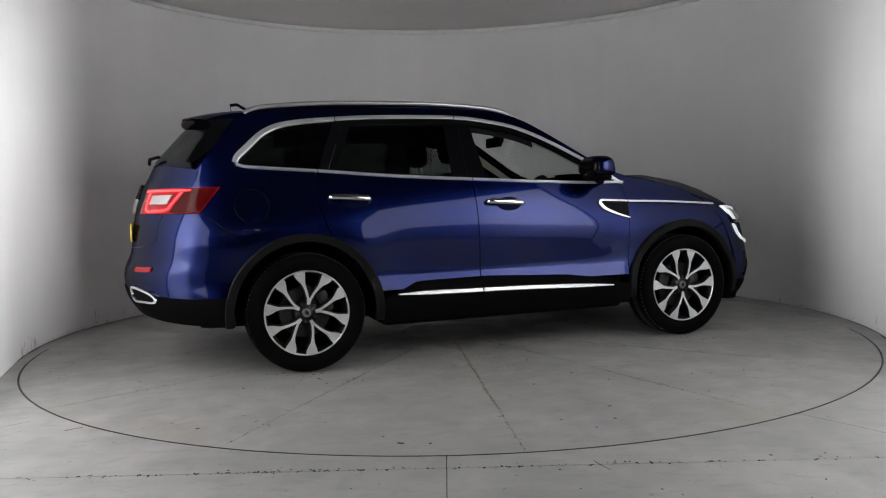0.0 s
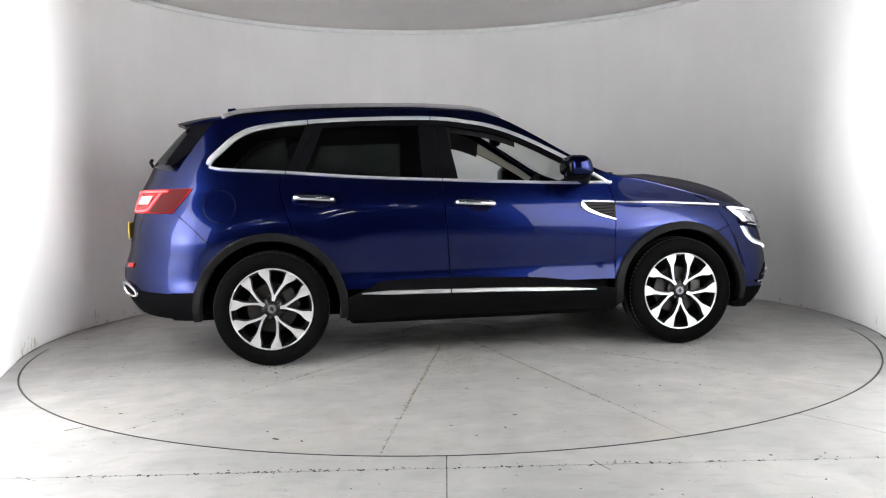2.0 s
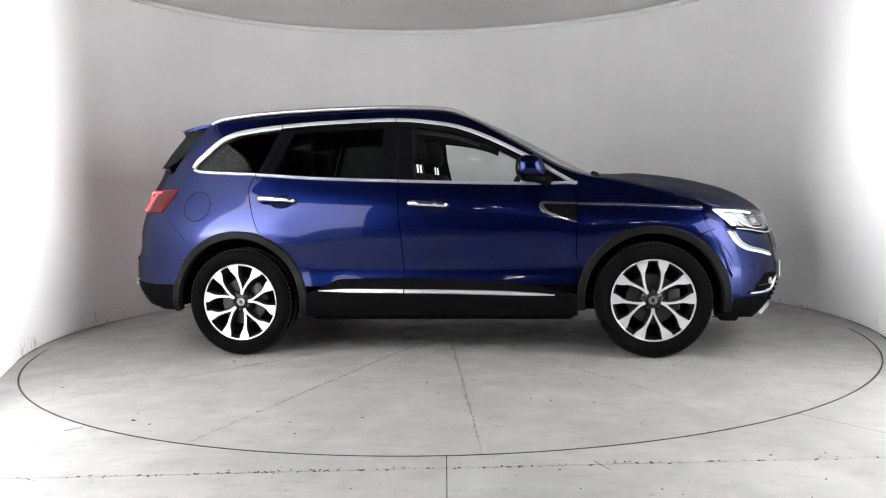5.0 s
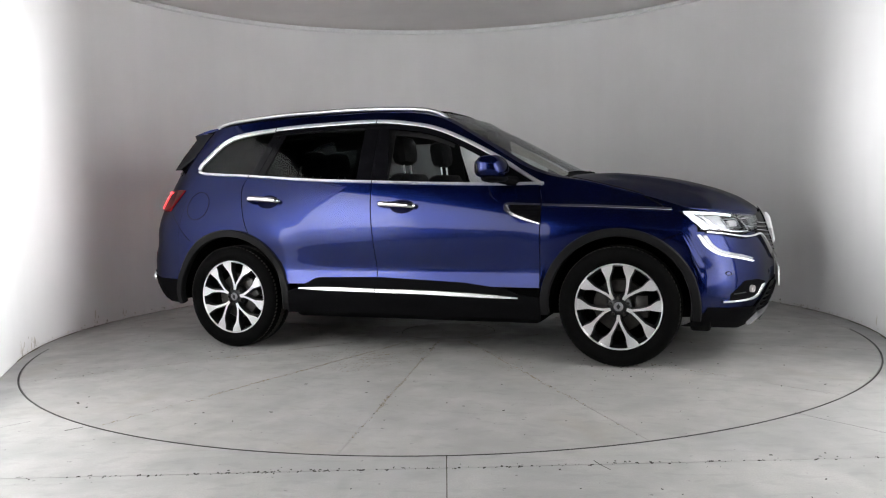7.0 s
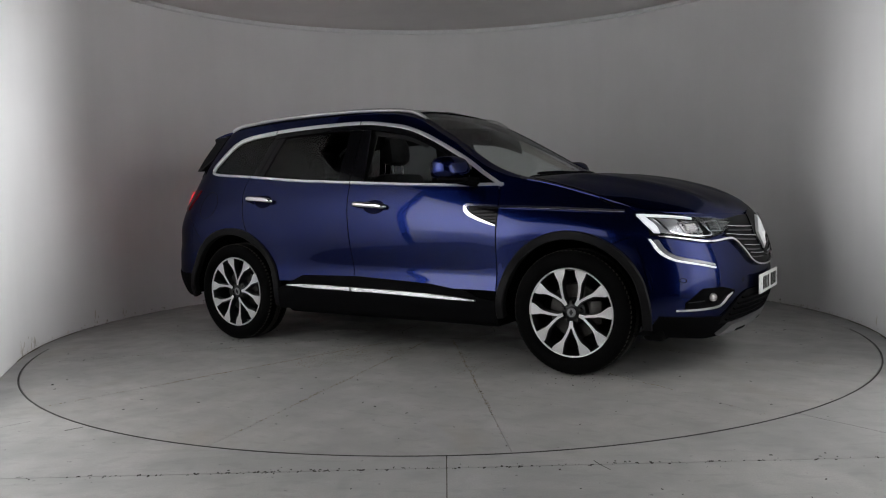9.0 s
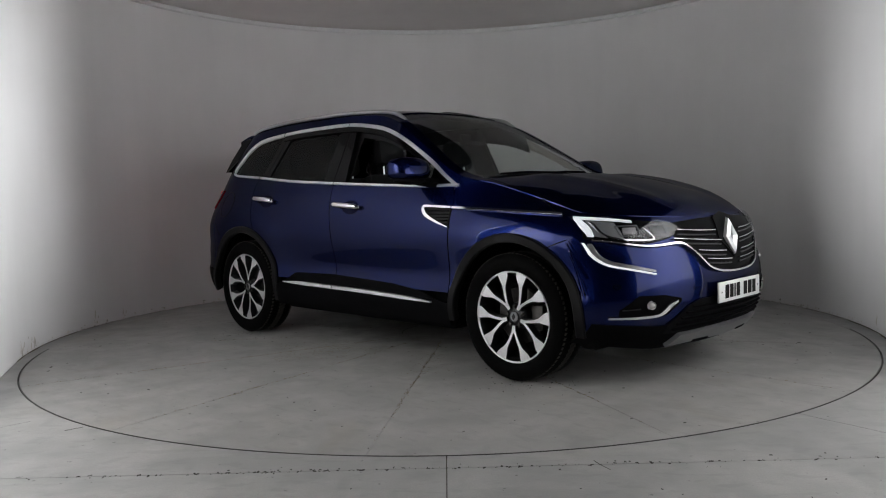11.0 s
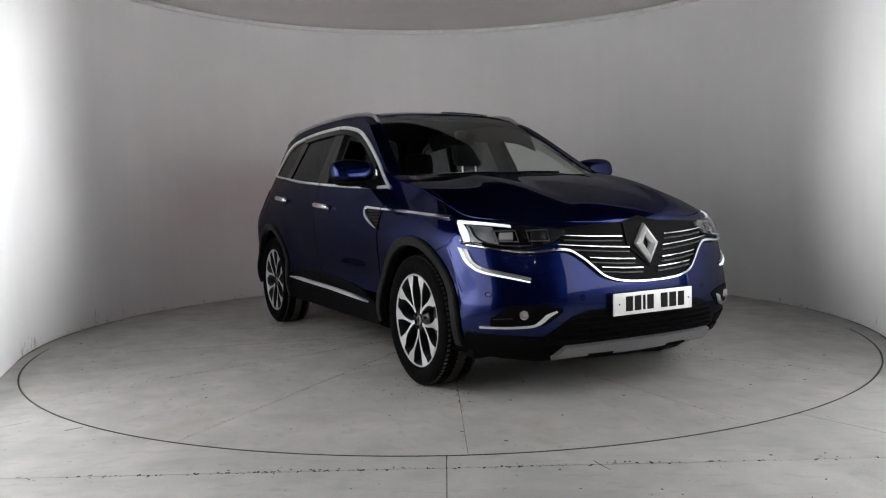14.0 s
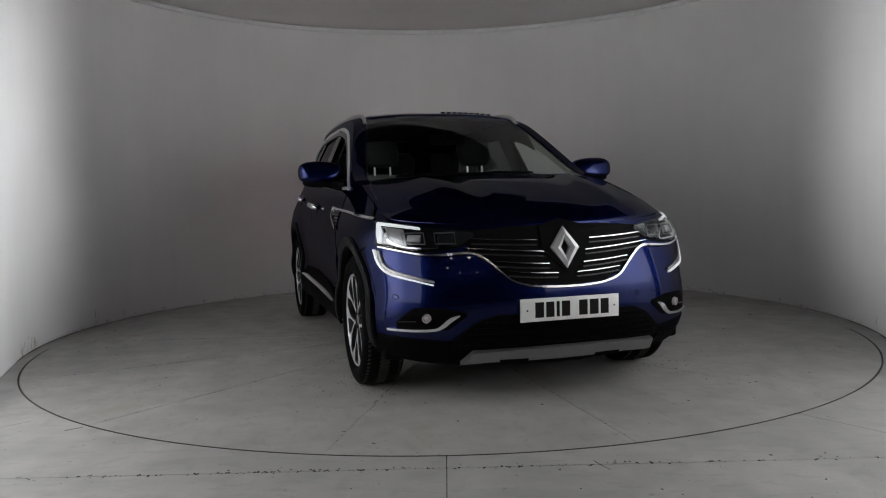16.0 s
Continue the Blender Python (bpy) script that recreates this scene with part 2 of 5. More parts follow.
def box(bm, lo, hi, bevel=0.0, m=None):
    r = bmesh.ops.create_cube(bm, size=1)
    vs = r["verts"]
    for v in vs:
        v.co = Vector([lo[i] + (v.co[i] + 0.5) * (hi[i] - lo[i]) for i in range(3)])
    if bevel:
        es = list({e for v in vs for e in v.link_edges})
        out = bmesh.ops.bevel(bm, geom=es, offset=bevel, segments=2, profile=0.5, affect="EDGES")
        vs = list(set(out["verts"]) | {v for v in vs if v.is_valid})
    if m is not None:
        bmesh.ops.transform(bm, matrix=m, verts=[v for v in vs if v.is_valid])
    return bm


def slab(outer, inner):
    """A closed sheet from two equal grids of points."""
    bm = bmesh.new()
    n, k = len(outer), len(outer[0])
    A = [[bm.verts.new(p) for p in row] for row in outer]
    B = [[bm.verts.new(p) for p in row] for row in inner]
    for i in range(n - 1):
        for j in range(k - 1):
            bm.faces.new((A[i][j], A[i + 1][j], A[i + 1][j + 1], A[i][j + 1]))
            bm.faces.new((B[i][j], B[i][j + 1], B[i + 1][j + 1], B[i + 1][j]))
    rim = [(i, 0) for i in range(n)] + [(n - 1, j) for j in range(1, k)] + [(i, k - 1) for i in range(n - 2, -1, -1)] + [(0, j) for j in range(k - 2, 0, -1)]
    for (a, b), (c, d) in zip(rim, rim[1:] + rim[:1]):
        bm.faces.new((A[a][b], B[a][b], B[c][d], A[c][d]))
    bmesh.ops.remove_doubles(bm, verts=bm.verts, dist=0.0002)
    return bm


def lathe(profile, steps, axis="y", centre=(0, 0, 0), closed=False):
    bm = bmesh.new()
    rings = []
    for i in range(steps):
        a = 2 * math.pi * i / steps
        ring = []
        for r, h in profile:
            p = (r * math.cos(a), h, r * math.sin(a)) if axis == "y" else (r * math.cos(a), r * math.sin(a), h)
            ring.append(bm.verts.new(Vector(p) + Vector(centre)))
        rings.append(ring)
    for i in range(steps):
        a, b = rings[i], rings[(i + 1) % steps]
        k = len(profile)
        for j in range(k if closed else k - 1):
            bm.faces.new((a[j], a[(j + 1) % k], b[(j + 1) % k], b[j]))
    return bm


def tube(points, radius, sides=10, squash=1.0):
    """A round bar along points, with closed ends."""
    bm = bmesh.new()
    rings = []
    pts = [Vector(p) for p in points]
    for i, p in enumerate(pts):
        d = (pts[min(i + 1, len(pts) - 1)] - pts[max(i - 1, 0)]).normalized()
        s = d.cross(Vector((0, 0, 1)))
        s = s.normalized() if s.length > 0.05 else Vector((0, 1, 0))
        u = s.cross(d)
        r = radius[i] if isinstance(radius, (list, tuple)) else radius
        rings.append([bm.verts.new(p + s * (r * math.cos(2 * math.pi * k / sides)) + u * (r * squash * math.sin(2 * math.pi * k / sides))) for k in range(sides)])
    for a, b in zip(rings, rings[1:]):
        for k in range(sides):
            bm.faces.new((a[k], a[(k + 1) % sides], b[(k + 1) % sides], b[k]))
    bm.faces.new(rings[0])
    bm.faces.new(rings[-1][::-1])
    return bm


def spline(points, per=8, closed=False):
    pts = [Vector(p) for p in points]
    n = len(pts)
    out = []
    for i in range(n if closed else n - 1):
        p1, p2 = pts[i], pts[(i + 1) % n]
        p0 = pts[i - 1] if (i or closed) else p1 * 2 - p2
        p3 = pts[(i + 2) % n] if (i + 2 < n or closed) else p2 * 2 - p1
        for k in range(per):
            t = k / per
            out.append(0.5 * ((2 * p1) + (p2 - p0) * t + (2 * p0 - 5 * p1 + 4 * p2 - p3) * t * t + (3 * p1 - p0 - 3 * p2 + p3) * t ** 3))
    if not closed:
        out.append(pts[-1])
    return out


# ---- car body surfaces: x forward, y to the car's left, z up, origin on the ground midway between the axles ----
def lerp_table(table, v):
    if v <= table[0][0]:
        return table[0][1]
    for (a, p), (b, q) in zip(table, table[1:]):
        if v <= b:
            k = (v - a) / (b - a)
            return p + (q - p) * k
    return table[-1][1]


def smooth_table(table, v):
    """Cubic (Catmull-Rom) reading of a table."""
    if v <= table[0][0]:
        return table[0][1]
    if v >= table[-1][0]:
        return table[-1][1]
    for i in range(len(table) - 1):
        (a, p), (b, q) = table[i], table[i + 1]
        if v <= b:
            h = b - a
            s = (q - p) / h
            m0 = s if i == 0 else (q - table[i - 1][1]) / (b - table[i - 1][0])
            m1 = s if i + 2 == len(table) else (table[i + 2][1] - p) / (table[i + 2][0] - a)
            k = (v - a) / h
            return ((2 * k ** 3 - 3 * k * k + 1) * p + (k ** 3 - 2 * k * k + k) * h * m0
                    + (3 * k * k - 2 * k ** 3) * q + (k ** 3 - k * k) * h * m1)


NOSE = [(0.15, 2.02), (0.25, 2.13), (0.34, 2.19), (0.45, 2.225), (0.56, 2.23), (0.66, 2.215), (0.78, 2.18), (0.88, 2.145), (0.95, 2.09), (1.02, 2.02), (1.2, 1.9)]
TAIL = [(0.2, -2.12), (0.3, -2.25), (0.42, -2.35), (0.52, -2.385), (0.62, -2.385), (0.72, -2.345), (0.85, -2.325), (1.0, -2.3), (1.12, -2.26), (1.22, -2.205), (1.3, -2.165), (1.42, -2.06), (1.5, -1.985), (1.56, -1.915), (1.64, -1.84)]
HALF = [(0.15, 0.80), (0.25, 0.868), (0.36, 0.905), (0.48, 0.905), (0.56, 0.893), (0.66, 0.898), (0.78, 0.912), (0.9, 0.914), (0.98, 0.906), (1.06, 0.885), (1.13, 0.858), (1.2, 0.826), (1.3, 0.778), (1.42, 0.722), (1.57, 0.648), (1.7, 0.58)]
ROOF_EDGE = [(-2.0, 1.5), (-1.85, 1.535), (-1.6, 1.582), (-1.2, 1.613), (-0.5, 1.624), (-0.1, 1.612), (0.06, 1.592), (0.2, 1.548), (0.36, 1.463), (0.62, 1.306), (0.78, 1.212), (0.93, 1.155), (1.15, 1.112), (1.4, 1.045), (1.6, 0.985), (1.72, 0.945), (1.85, 0.925), (2.0, 0.912), (2.14, 0.895)]
SPINE = [(-2.0, 1.56), (-1.85, 1.59), (-1.5, 1.64), (-1.0, 1.672), (-0.5, 1.68), (-0.1, 1.662), (0.1, 1.632), (0.3, 1.55), (0.55, 1.425), (0.8, 1.285), (1.0, 1.18), (1.1, 1.17), (1.3, 1.163), (1.6, 1.12), (1.85, 1.055), (2.0, 0.995), (2.09, 0.94), (2.14, 0.9)]


def half_width(x, z):
    w = smooth_table(HALF, z)
    k = min(1, max(0, (z - 0.8) / 0.33))
    k = k * k * (3 - 2 * k)
    d = (x + 0.3) / 1.3
    w *= 1 - k * (0.07 if d > 0 else 0.055) * d * d
    for hub in (-1.3525, 1.3525):
        r = math.hypot(x - hub, (z - 0.45) * 0.9)
        w += 0.012 * math.exp(-((r - 0.45) / 0.14) ** 2) * min(1, max(0, (1.05 - z) / 0.3))
    waist = math.exp(-((x - 0.0) / 0.75) ** 4) * math.exp(-((z - 0.56) / 0.09) ** 2)
    return w - 0.014 * waist


TAIL_ROUND = 4.4


def ends(x, z):
    """How far the plan has closed in at x: 1 along the side, 0 at the nose or tail."""
    if x > 1.15:
        p = lerp_table([(0.55, 5.6), (0.95, 3.8), (1.1, 3.2)], z)
        t = (x - 1.15) / (smooth_table(NOSE, z) - 1.15)
    elif x < -1.3:
        p = TAIL_ROUND
        t = (x + 1.3) / (smooth_table(TAIL, z) + 1.3)
    else:
        return 1.0
    return math.sqrt(max(0.0, 1 - min(1.0, t) ** p))


def side_y(x, z):
    return half_width(x, z) * ends(x, z)


def nose_x(y, z):
    w = half_width(1.7, z)
    p = lerp_table([(0.55, 5.6), (0.95, 3.8), (1.1, 3.2)], z)
    q = min(0.999, abs(y) / w)
    return 1.15 + (smooth_table(NOSE, z) - 1.15) * (1 - q * q) ** (1 / p)


def tail_x(y, z):
    x = -1.9
    for _ in range(5):
        q = min(0.999, abs(y) / half_width(x, z))
        x = -1.3 + (smooth_table(TAIL, z) + 1.3) * (1 - q * q) ** (1 / TAIL_ROUND)
    return x


def top_z(x, y):
    e, c = smooth_table(ROOF_EDGE, x), smooth_table(SPINE, x)
    w = max(0.02, side_y(x, e))
    p = lerp_table([(0.0, 3.0), (0.4, 2.2), (0.9, 2.2), (1.1, 2.9)], x)
    q = min(1.0, abs(y) / w)
    z = e + (c - e) * (1 - q ** p)
    if x > 1.1:
        fade = min(1, (x - 1.1) / 0.2) * min(1, max(0, (2.1 - x) / 0.25))
        z += fade * (0.018 * math.exp(-((abs(y) - 0.47 + 0.1 * (x - 1.1)) / 0.07) ** 2) - 0.006 * math.exp(-((abs(y) - 0.3) / 0.12) ** 2))
    return z


# ---- placing on the body: each surface takes two plan numbers and a height above the skin ----
def normal_of(fn, a, b):
    h = 0.004
    p, q, r = Vector(fn(a, b)), Vector(fn(a + h, b)), Vector(fn(a, b + h))
    return (q - p).cross(r - p).normalized()


def on_side(sg):
    base = lambda x, z: (x, sg * side_y(x, z), z)

    def f(x, z, off=0.0):
        n = normal_of(base, x, z)
        if n.y * sg < 0:
            n = -n
        return Vector(base(x, z)) + n * off
    return f


def on_nose(y, z, off=0.0):
    base = lambda a, b: (nose_x(a, b), a, b)
    n = normal_of(base, y, z)
    return Vector(base(y, z)) + (n if n.x > 0 else -n) * off


def on_tail(y, z, off=0.0):
    base = lambda a, b: (tail_x(a, b), a, b)
    n = normal_of(base, y, z)
    return Vector(base(y, z)) + (n if n.x < 0 else -n) * off


def on_top(x, y, off=0.0):
    base = lambda a, b: (a, b, top_z(a, b))
    n = normal_of(base, x, y)
    return Vector(base(x, y)) + (n if n.z > 0 else -n) * off


def sheet(fn, a0, a1, b0, b1, na, nb, off=0.0, deep=0.006):
    """A skin panel: a runs between a0 and a1 (numbers, or functions of b), b between b0 and b1 (numbers, or functions of a)."""
    call = lambda q, v: q(v) if callable(q) else q
    out, inn = [], []
    for i in range(na + 1):
        ro, ri = [], []
        for j in range(nb + 1):
            u, v = i / na, j / nb
            b = 0.5 * (call(b0, 0.5 * (call(a0, 0.8) + call(a1, 0.8))) + call(b1, 0.5 * (call(a0, 0.8) + call(a1, 0.8))))
            for _ in range(6):
                a = call(a0, b) * (1 - u) + call(a1, b) * u
                b = call(b0, a) * (1 - v) + call(b1, a) * v
            ro.append(fn(a, b, off))
            ri.append(fn(a, b, off - deep))
        out.append(ro)
        inn.append(ri)
    return slab(out, inn)


def ribbon(curve, width, fn, off=0.006, sink=0.004, closed=False, per=6):
    """A rounded strip laid on a surface along a plan curve; width: a number, or one for each curve point."""
    wide = width if isinstance(width, (list, tuple)) else [width] * len(curve)
    pts = spline([(a, b, w) for (a, b), w in zip(curve, wide)], per, closed)
    n = len(pts)
    bm = bmesh.new()
    rows = []
    for i, p in enumerate(pts):
        q0, q1 = (pts[i - 1], pts[(i + 1) % n]) if closed else (pts[max(i - 1, 0)], pts[min(i + 1, n - 1)])
        d = Vector((q1.x - q0.x, q1.y - q0.y)).normalized()
        s = Vector((-d.y, d.x))
        w = p.z / 2
        rows.append([bm.verts.new(fn(p.x + s.x * w * k, p.y + s.y * w * k, h)) for k, h in ((-1, -sink), (-1, off * 0.55), (-0.72, off), (0.72, off), (1, off * 0.55), (1, -sink))])
    for i in range(n if closed else n - 1):
        a, b = rows[i], rows[(i + 1) % n]
        for k in range(6):
            bm.faces.new((a[k], a[(k + 1) % 6], b[(k + 1) % 6], b[k]))
    if not closed:
        bm.faces.new(rows[0])
        bm.faces.new(rows[-1][::-1])
    return bm


def join(bms):
    out = bmesh.new()
    for b in bms:
        me = bpy.data.meshes.new("tmp")
        b.to_mesh(me)
        b.free()
        out.from_mesh(me)
        bpy.data.meshes.remove(me)
    return out


# ---- the room: round white booth, turntable, floor, light panels, dark hall behind the camera ----
WALL_X, WALL_Y, WALL_R, WALL_H = 0.02, 0.13, 3.08, 2.9
TURN_R = 2.934


def build_room():
    # plan of the wall: an arc, carried on straight towards the hall at both ends; each place with its outward direction
    plan = [(2.592, -1.92, 0.951, -0.309)]
    for k in range(121):
        a = radians(-18 + 216 * k / 120)
        plan.append((WALL_X + WALL_R * math.cos(a), WALL_Y + WALL_R * math.sin(a), math.cos(a), math.sin(a)))
    plan += [(-2.552, -1.92, -0.951, -0.309)]

    def run(out, z):
        return [(x + out * ox, y + out * oy, z) for x, y, ox, oy in plan]
    heights = [0.0, 0.02, 0.5, 1.0, 1.6, 2.2, WALL_H]
    bm = slab(list(zip(*[run(0.0, z) for z in heights])), list(zip(*[run(0.08, z) for z in heights])))
    wall = finish("wall_round", bm, WALL_PAINT)
    tagged(wall, "curved white-painted booth wall with scuffs near its foot", "wall", kind="structure")
    bm = slab(list(zip(run(-0.012, WALL_H - 0.015), run(-0.03, WALL_H - 0.005), run(-0.03, WALL_H + 0.03))), list(zip(run(0.02, WALL_H - 0.015), run(0.02, WALL_H + 0.0), run(0.02, WALL_H + 0.035))))
    tagged(finish("trim_ring", bm, TRIM_WHITE), "thin white rail along the top of the booth wall", "trim", kind="structure")
    rows = []
    for k in range(73):
        a = radians(-10 + 200 * k / 72)
        rows.append([(WALL_X + r * math.cos(a), WALL_Y + r * math.sin(a), WALL_H + 0.04) for r in (0.9, 1.6, 2.4, 3.3)])
    bm = slab(rows, [[(x, y, z + 0.1) for x, y, z in r] for r in rows])
    tagged(finish("ceiling", bm, CEIL_PAINT), "plain grey-white booth canopy, open over the turntable", "ceiling", kind="structure")
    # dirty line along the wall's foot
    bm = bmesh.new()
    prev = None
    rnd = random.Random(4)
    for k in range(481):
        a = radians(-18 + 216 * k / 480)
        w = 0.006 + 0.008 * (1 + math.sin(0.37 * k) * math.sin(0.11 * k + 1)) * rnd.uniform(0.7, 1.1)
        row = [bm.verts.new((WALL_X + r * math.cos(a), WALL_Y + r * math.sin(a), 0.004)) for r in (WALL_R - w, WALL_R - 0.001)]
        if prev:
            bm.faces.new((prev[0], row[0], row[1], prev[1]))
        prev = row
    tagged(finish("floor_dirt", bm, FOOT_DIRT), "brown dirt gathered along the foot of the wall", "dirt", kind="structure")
    # base under all
    bm = bmesh.new()
    box(bm, (-8, -14, -0.3), (8, 5, -0.012))
    ground = finish("floor", bm, JOINT)
    tagged(ground, "grey worn concrete slab floor with dirty joints", "floor", kind="structure")
    # fixed slabs round the turntable
    G = 0.002
    SPLIT_X, SPLIT_Y = -0.02, -3.085
    def slab_poly(pts):
        b = bmesh.new()
        top = [b.verts.new((x, y, 0)) for x, y in pts]
        low = [b.verts.new((x, y, -0.02)) for x, y in pts]
        b.faces.new(top)
        for i in range(len(pts)):
            j = (i + 1) % len(pts)
            b.faces.new((top[i], low[i], low[j], top[j]))
        return b
    R = TURN_R + 0.011
    def ring_piece(d0, d1, edge, R=R):
        b = bmesh.new()
        steps = 60
        rows = []
        for k in range(steps + 1):
            a = radians(d0 + (d1 - d0) * k / steps)
            ca, sa = math.cos(a), math.sin(a)
            x, y = edge(ca, sa)
            rows.append([b.verts.new(p) for p in ((R * ca, R * sa, -0.02), (R * ca, R * sa, 0), (x, y, 0), (x, y, -0.02))])
        for p, q in zip(rows, rows[1:]):
            for i in range(3):
                b.faces.new((p[i], q[i], q[i + 1], p[i + 1]))
        return b
    def front_edge(ca, sa):
        k = min((abs(SPLIT_Y) - G) / max(1e-6, -sa), 3.6 / max(1e-6, abs(ca)))
        return k * ca, k * sa
    def back_edge(ca, sa):
        return 3.6 * ca, 3.6 * sa
    gap = math.degrees((0.02 + G) / R)
    part("slab", ring_piece(192, 270 - gap, front_edge), CONCRETE_FLOOR, ground, smooth=False)
    part("slab", ring_piece(270 - gap + 2 * math.degrees(G / R), 348, front_edge), CONCRETE_FLOOR, ground, smooth=False)
    part("slab", ring_piece(-12, 192, back_edge, TURN_R + 0.0015), CONCRETE_FLOOR, ground, smooth=False)
    for x0, x1 in ((-3.0, SPLIT_X - G), (SPLIT_X + G, 3.0)):
        for y0, y1 in ((-6.0, SPLIT_Y - G), (-9.0, -6.008)):
            part("slab", slab_poly([(x0, y0), (x1, y0), (x1, y1), (x0, y1)]), CONCRETE_FLOOR, ground, smooth=False)
    # steel lip of the pit
    rows = []
    for k in range(105):
        a = radians(187 + 166 * k / 104)
        rows.append([(r * math.cos(a), r * math.sin(a), z) for r, z in ((TURN_R + 0.004, -0.02), (TURN_R + 0.004, 0.002), (TURN_R + 0.0105, 0.002), (TURN_R + 0.0105, -0.02))])
    bm = slab(rows, [[(x, y, z - 0.002) for x, y, z in r] for r in rows])
    tagged(finish("trim_pit_edge", bm, material("rusty_steel_lip", (0.04, 0.037, 0.034), 0.6, 0.3, spread=0.3, scale=12)), "thin dark steel lip round the turntable pit", "trim", kind="structure")
    # light panels beside the booth's mouth
    for sg in (-1, 1):
        root = new("softbox")
        tagged(root, "long white softbox standing beside the mouth of the booth", "softbox", group="booth softboxes")
        p, q = Vector((sg * 2.42, -5.2, 0)), Vector((sg * 2.80, -2.12, 0))
        nrm = Vector((-sg, 0, 0))
        def at(k, z, o):
            return p.lerp(q, k) + Vector((0, 0, z)) - nrm * o
        bm = slab([[at(k, z, 0.0) for z in (0.7, 2.88)] for k in (0.005, 0.995)], [[at(k, z, 0.02) for z in (0.7, 2.88)] for k in (0.005, 0.995)])
        part("diffuser", bm, PANEL_LIGHT, root, "glowing white diffuser", smooth=False)
        bm = slab([[at(k, z, 0.025) for z in (0.0, 2.9)] for k in (0, 1)], [[at(k, z, 0.07) for z in (0.0, 2.9)] for k in (0, 1)])
        part("frame", bm, TRIM_WHITE, root, smooth=False)
    # dark hall that closes the place
    bm = bmesh.new()
    for lo, hi in (((-8, -14.2, -0.3), (8, -14, 5)), ((-8.2, -14, -0.3), (-8, 5, 5)), ((8, -14, -0.3), (8.2, 5, 5)), ((-8, 5, -0.3), (8, 5.2, 5))):
        box(bm, lo, hi)
    tagged(finish("wall_hall", bm, HALL, smooth=False), "plain dark grey hall walls", "wall", kind="structure")
    bm = bmesh.new()
    box(bm, (-8, -14, 5), (8, 5, 5.2))
    tagged(finish("ceiling_hall", bm, HALL, smooth=False), "plain dark hall ceiling", "ceiling", kind="structure")
    lamps = [(-1.1, -8.0), (0.2, -8.0), (1.3, -8.2), (-0.7, -10.5), (0.9, -10.5), (-1.8, -9.4), (1.9, -9.2)]
    for x, y in lamps:
        root = new("hall_lamp")
        root.location = (x, y, 4.2)
        tagged(root, "small round hanging hall lamp, lit", "lamp", group="hall lamps")
        part("shade", lathe([(0.02, 0.8), (0.02, 0.1), (0.11, 0.06), (0.13, 0), (0.12, 0), (0.1, 0.05), (0.01, 0.08)], 20, "z"), HALL, root)
        part("bulb", lathe([(0.0001, -0.01), (0.09, -0.01), (0.1, 0.02), (0.0001, 0.03)], 16, "z"), LAMP_LIGHT, root)


def build_turntable():
    root = new("turntable")
    tagged(root, "round concrete turntable with radial joints, stained and scuffed", "turntable")
    n = 14
    start = -104.3
    gap = 0.0013
    def wedge(k):
        b = bmesh.new()
        m = 16
        rows = []
        for i in range(m + 1):
            row = []
            for r in (0.36, 1.2, 2.1, TURN_R - 0.004):
                a0, a1 = radians(start + 360 / n * k) + gap / r, radians(start + 360 / n * (k + 1)) - gap / r
                a = a0 + (a1 - a0) * i / m
                row.append((r * math.cos(a), r * math.sin(a)))
            rows.append(row)
        return slab([[(x, y, 0) for x, y in row] for row in rows], [[(x, y, -0.02) for x, y in row] for row in rows])
    for k in range(n):
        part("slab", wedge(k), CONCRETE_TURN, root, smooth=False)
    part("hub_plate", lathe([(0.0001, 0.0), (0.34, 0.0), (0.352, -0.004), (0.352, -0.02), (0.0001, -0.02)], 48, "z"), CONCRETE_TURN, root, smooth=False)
    part("rim", lathe([(TURN_R - 0.003, -0.02), (TURN_R - 0.003, 0.001), (TURN_R, 0.001), (TURN_R, -0.02)], 180, "z", closed=True), CONCRETE_TURN, root)
    part("bed", lathe([(0.0001, -0.0075), (TURN_R - 0.003, -0.0075), (TURN_R - 0.003, -0.011), (0.0001, -0.011)], 90, "z"), JOINT, root, smooth=False)
    return root


# ---- the car ----
HUBS = (-1.3525, 1.3525)
BELT = [(-1.73, 1.262), (-1.62, 1.243), (-1.229, 1.214), (-0.763, 1.175), (-0.245, 1.146), (0.2, 1.124), (0.583, 1.109), (0.9, 1.106)]
WINDOW_TOP = [(-1.73, 1.28), (-1.705, 1.32), (-1.65, 1.372), (-1.538, 1.468), (-1.392, 1.522), (-1.096, 1.552), (-0.775, 1.566), (-0.3, 1.567), (-0.022, 1.535), (0.154, 1.495), (0.356, 1.412), (0.61, 1.279), (0.763, 1.183), (0.89, 1.108)]
belt = lambda x: smooth_table(BELT, x)
wtop = lambda x: smooth_table(WINDOW_TOP, x)
edge = lambda x: smooth_table(ROOF_EDGE, x)


def arch(x, r=0.462):
    z = 0.0
    for h in HUBS:
        d = abs(x - h)
        if d < r:
            z = max(z, 0.365 + math.sqrt(r * r - d * d))
    return z


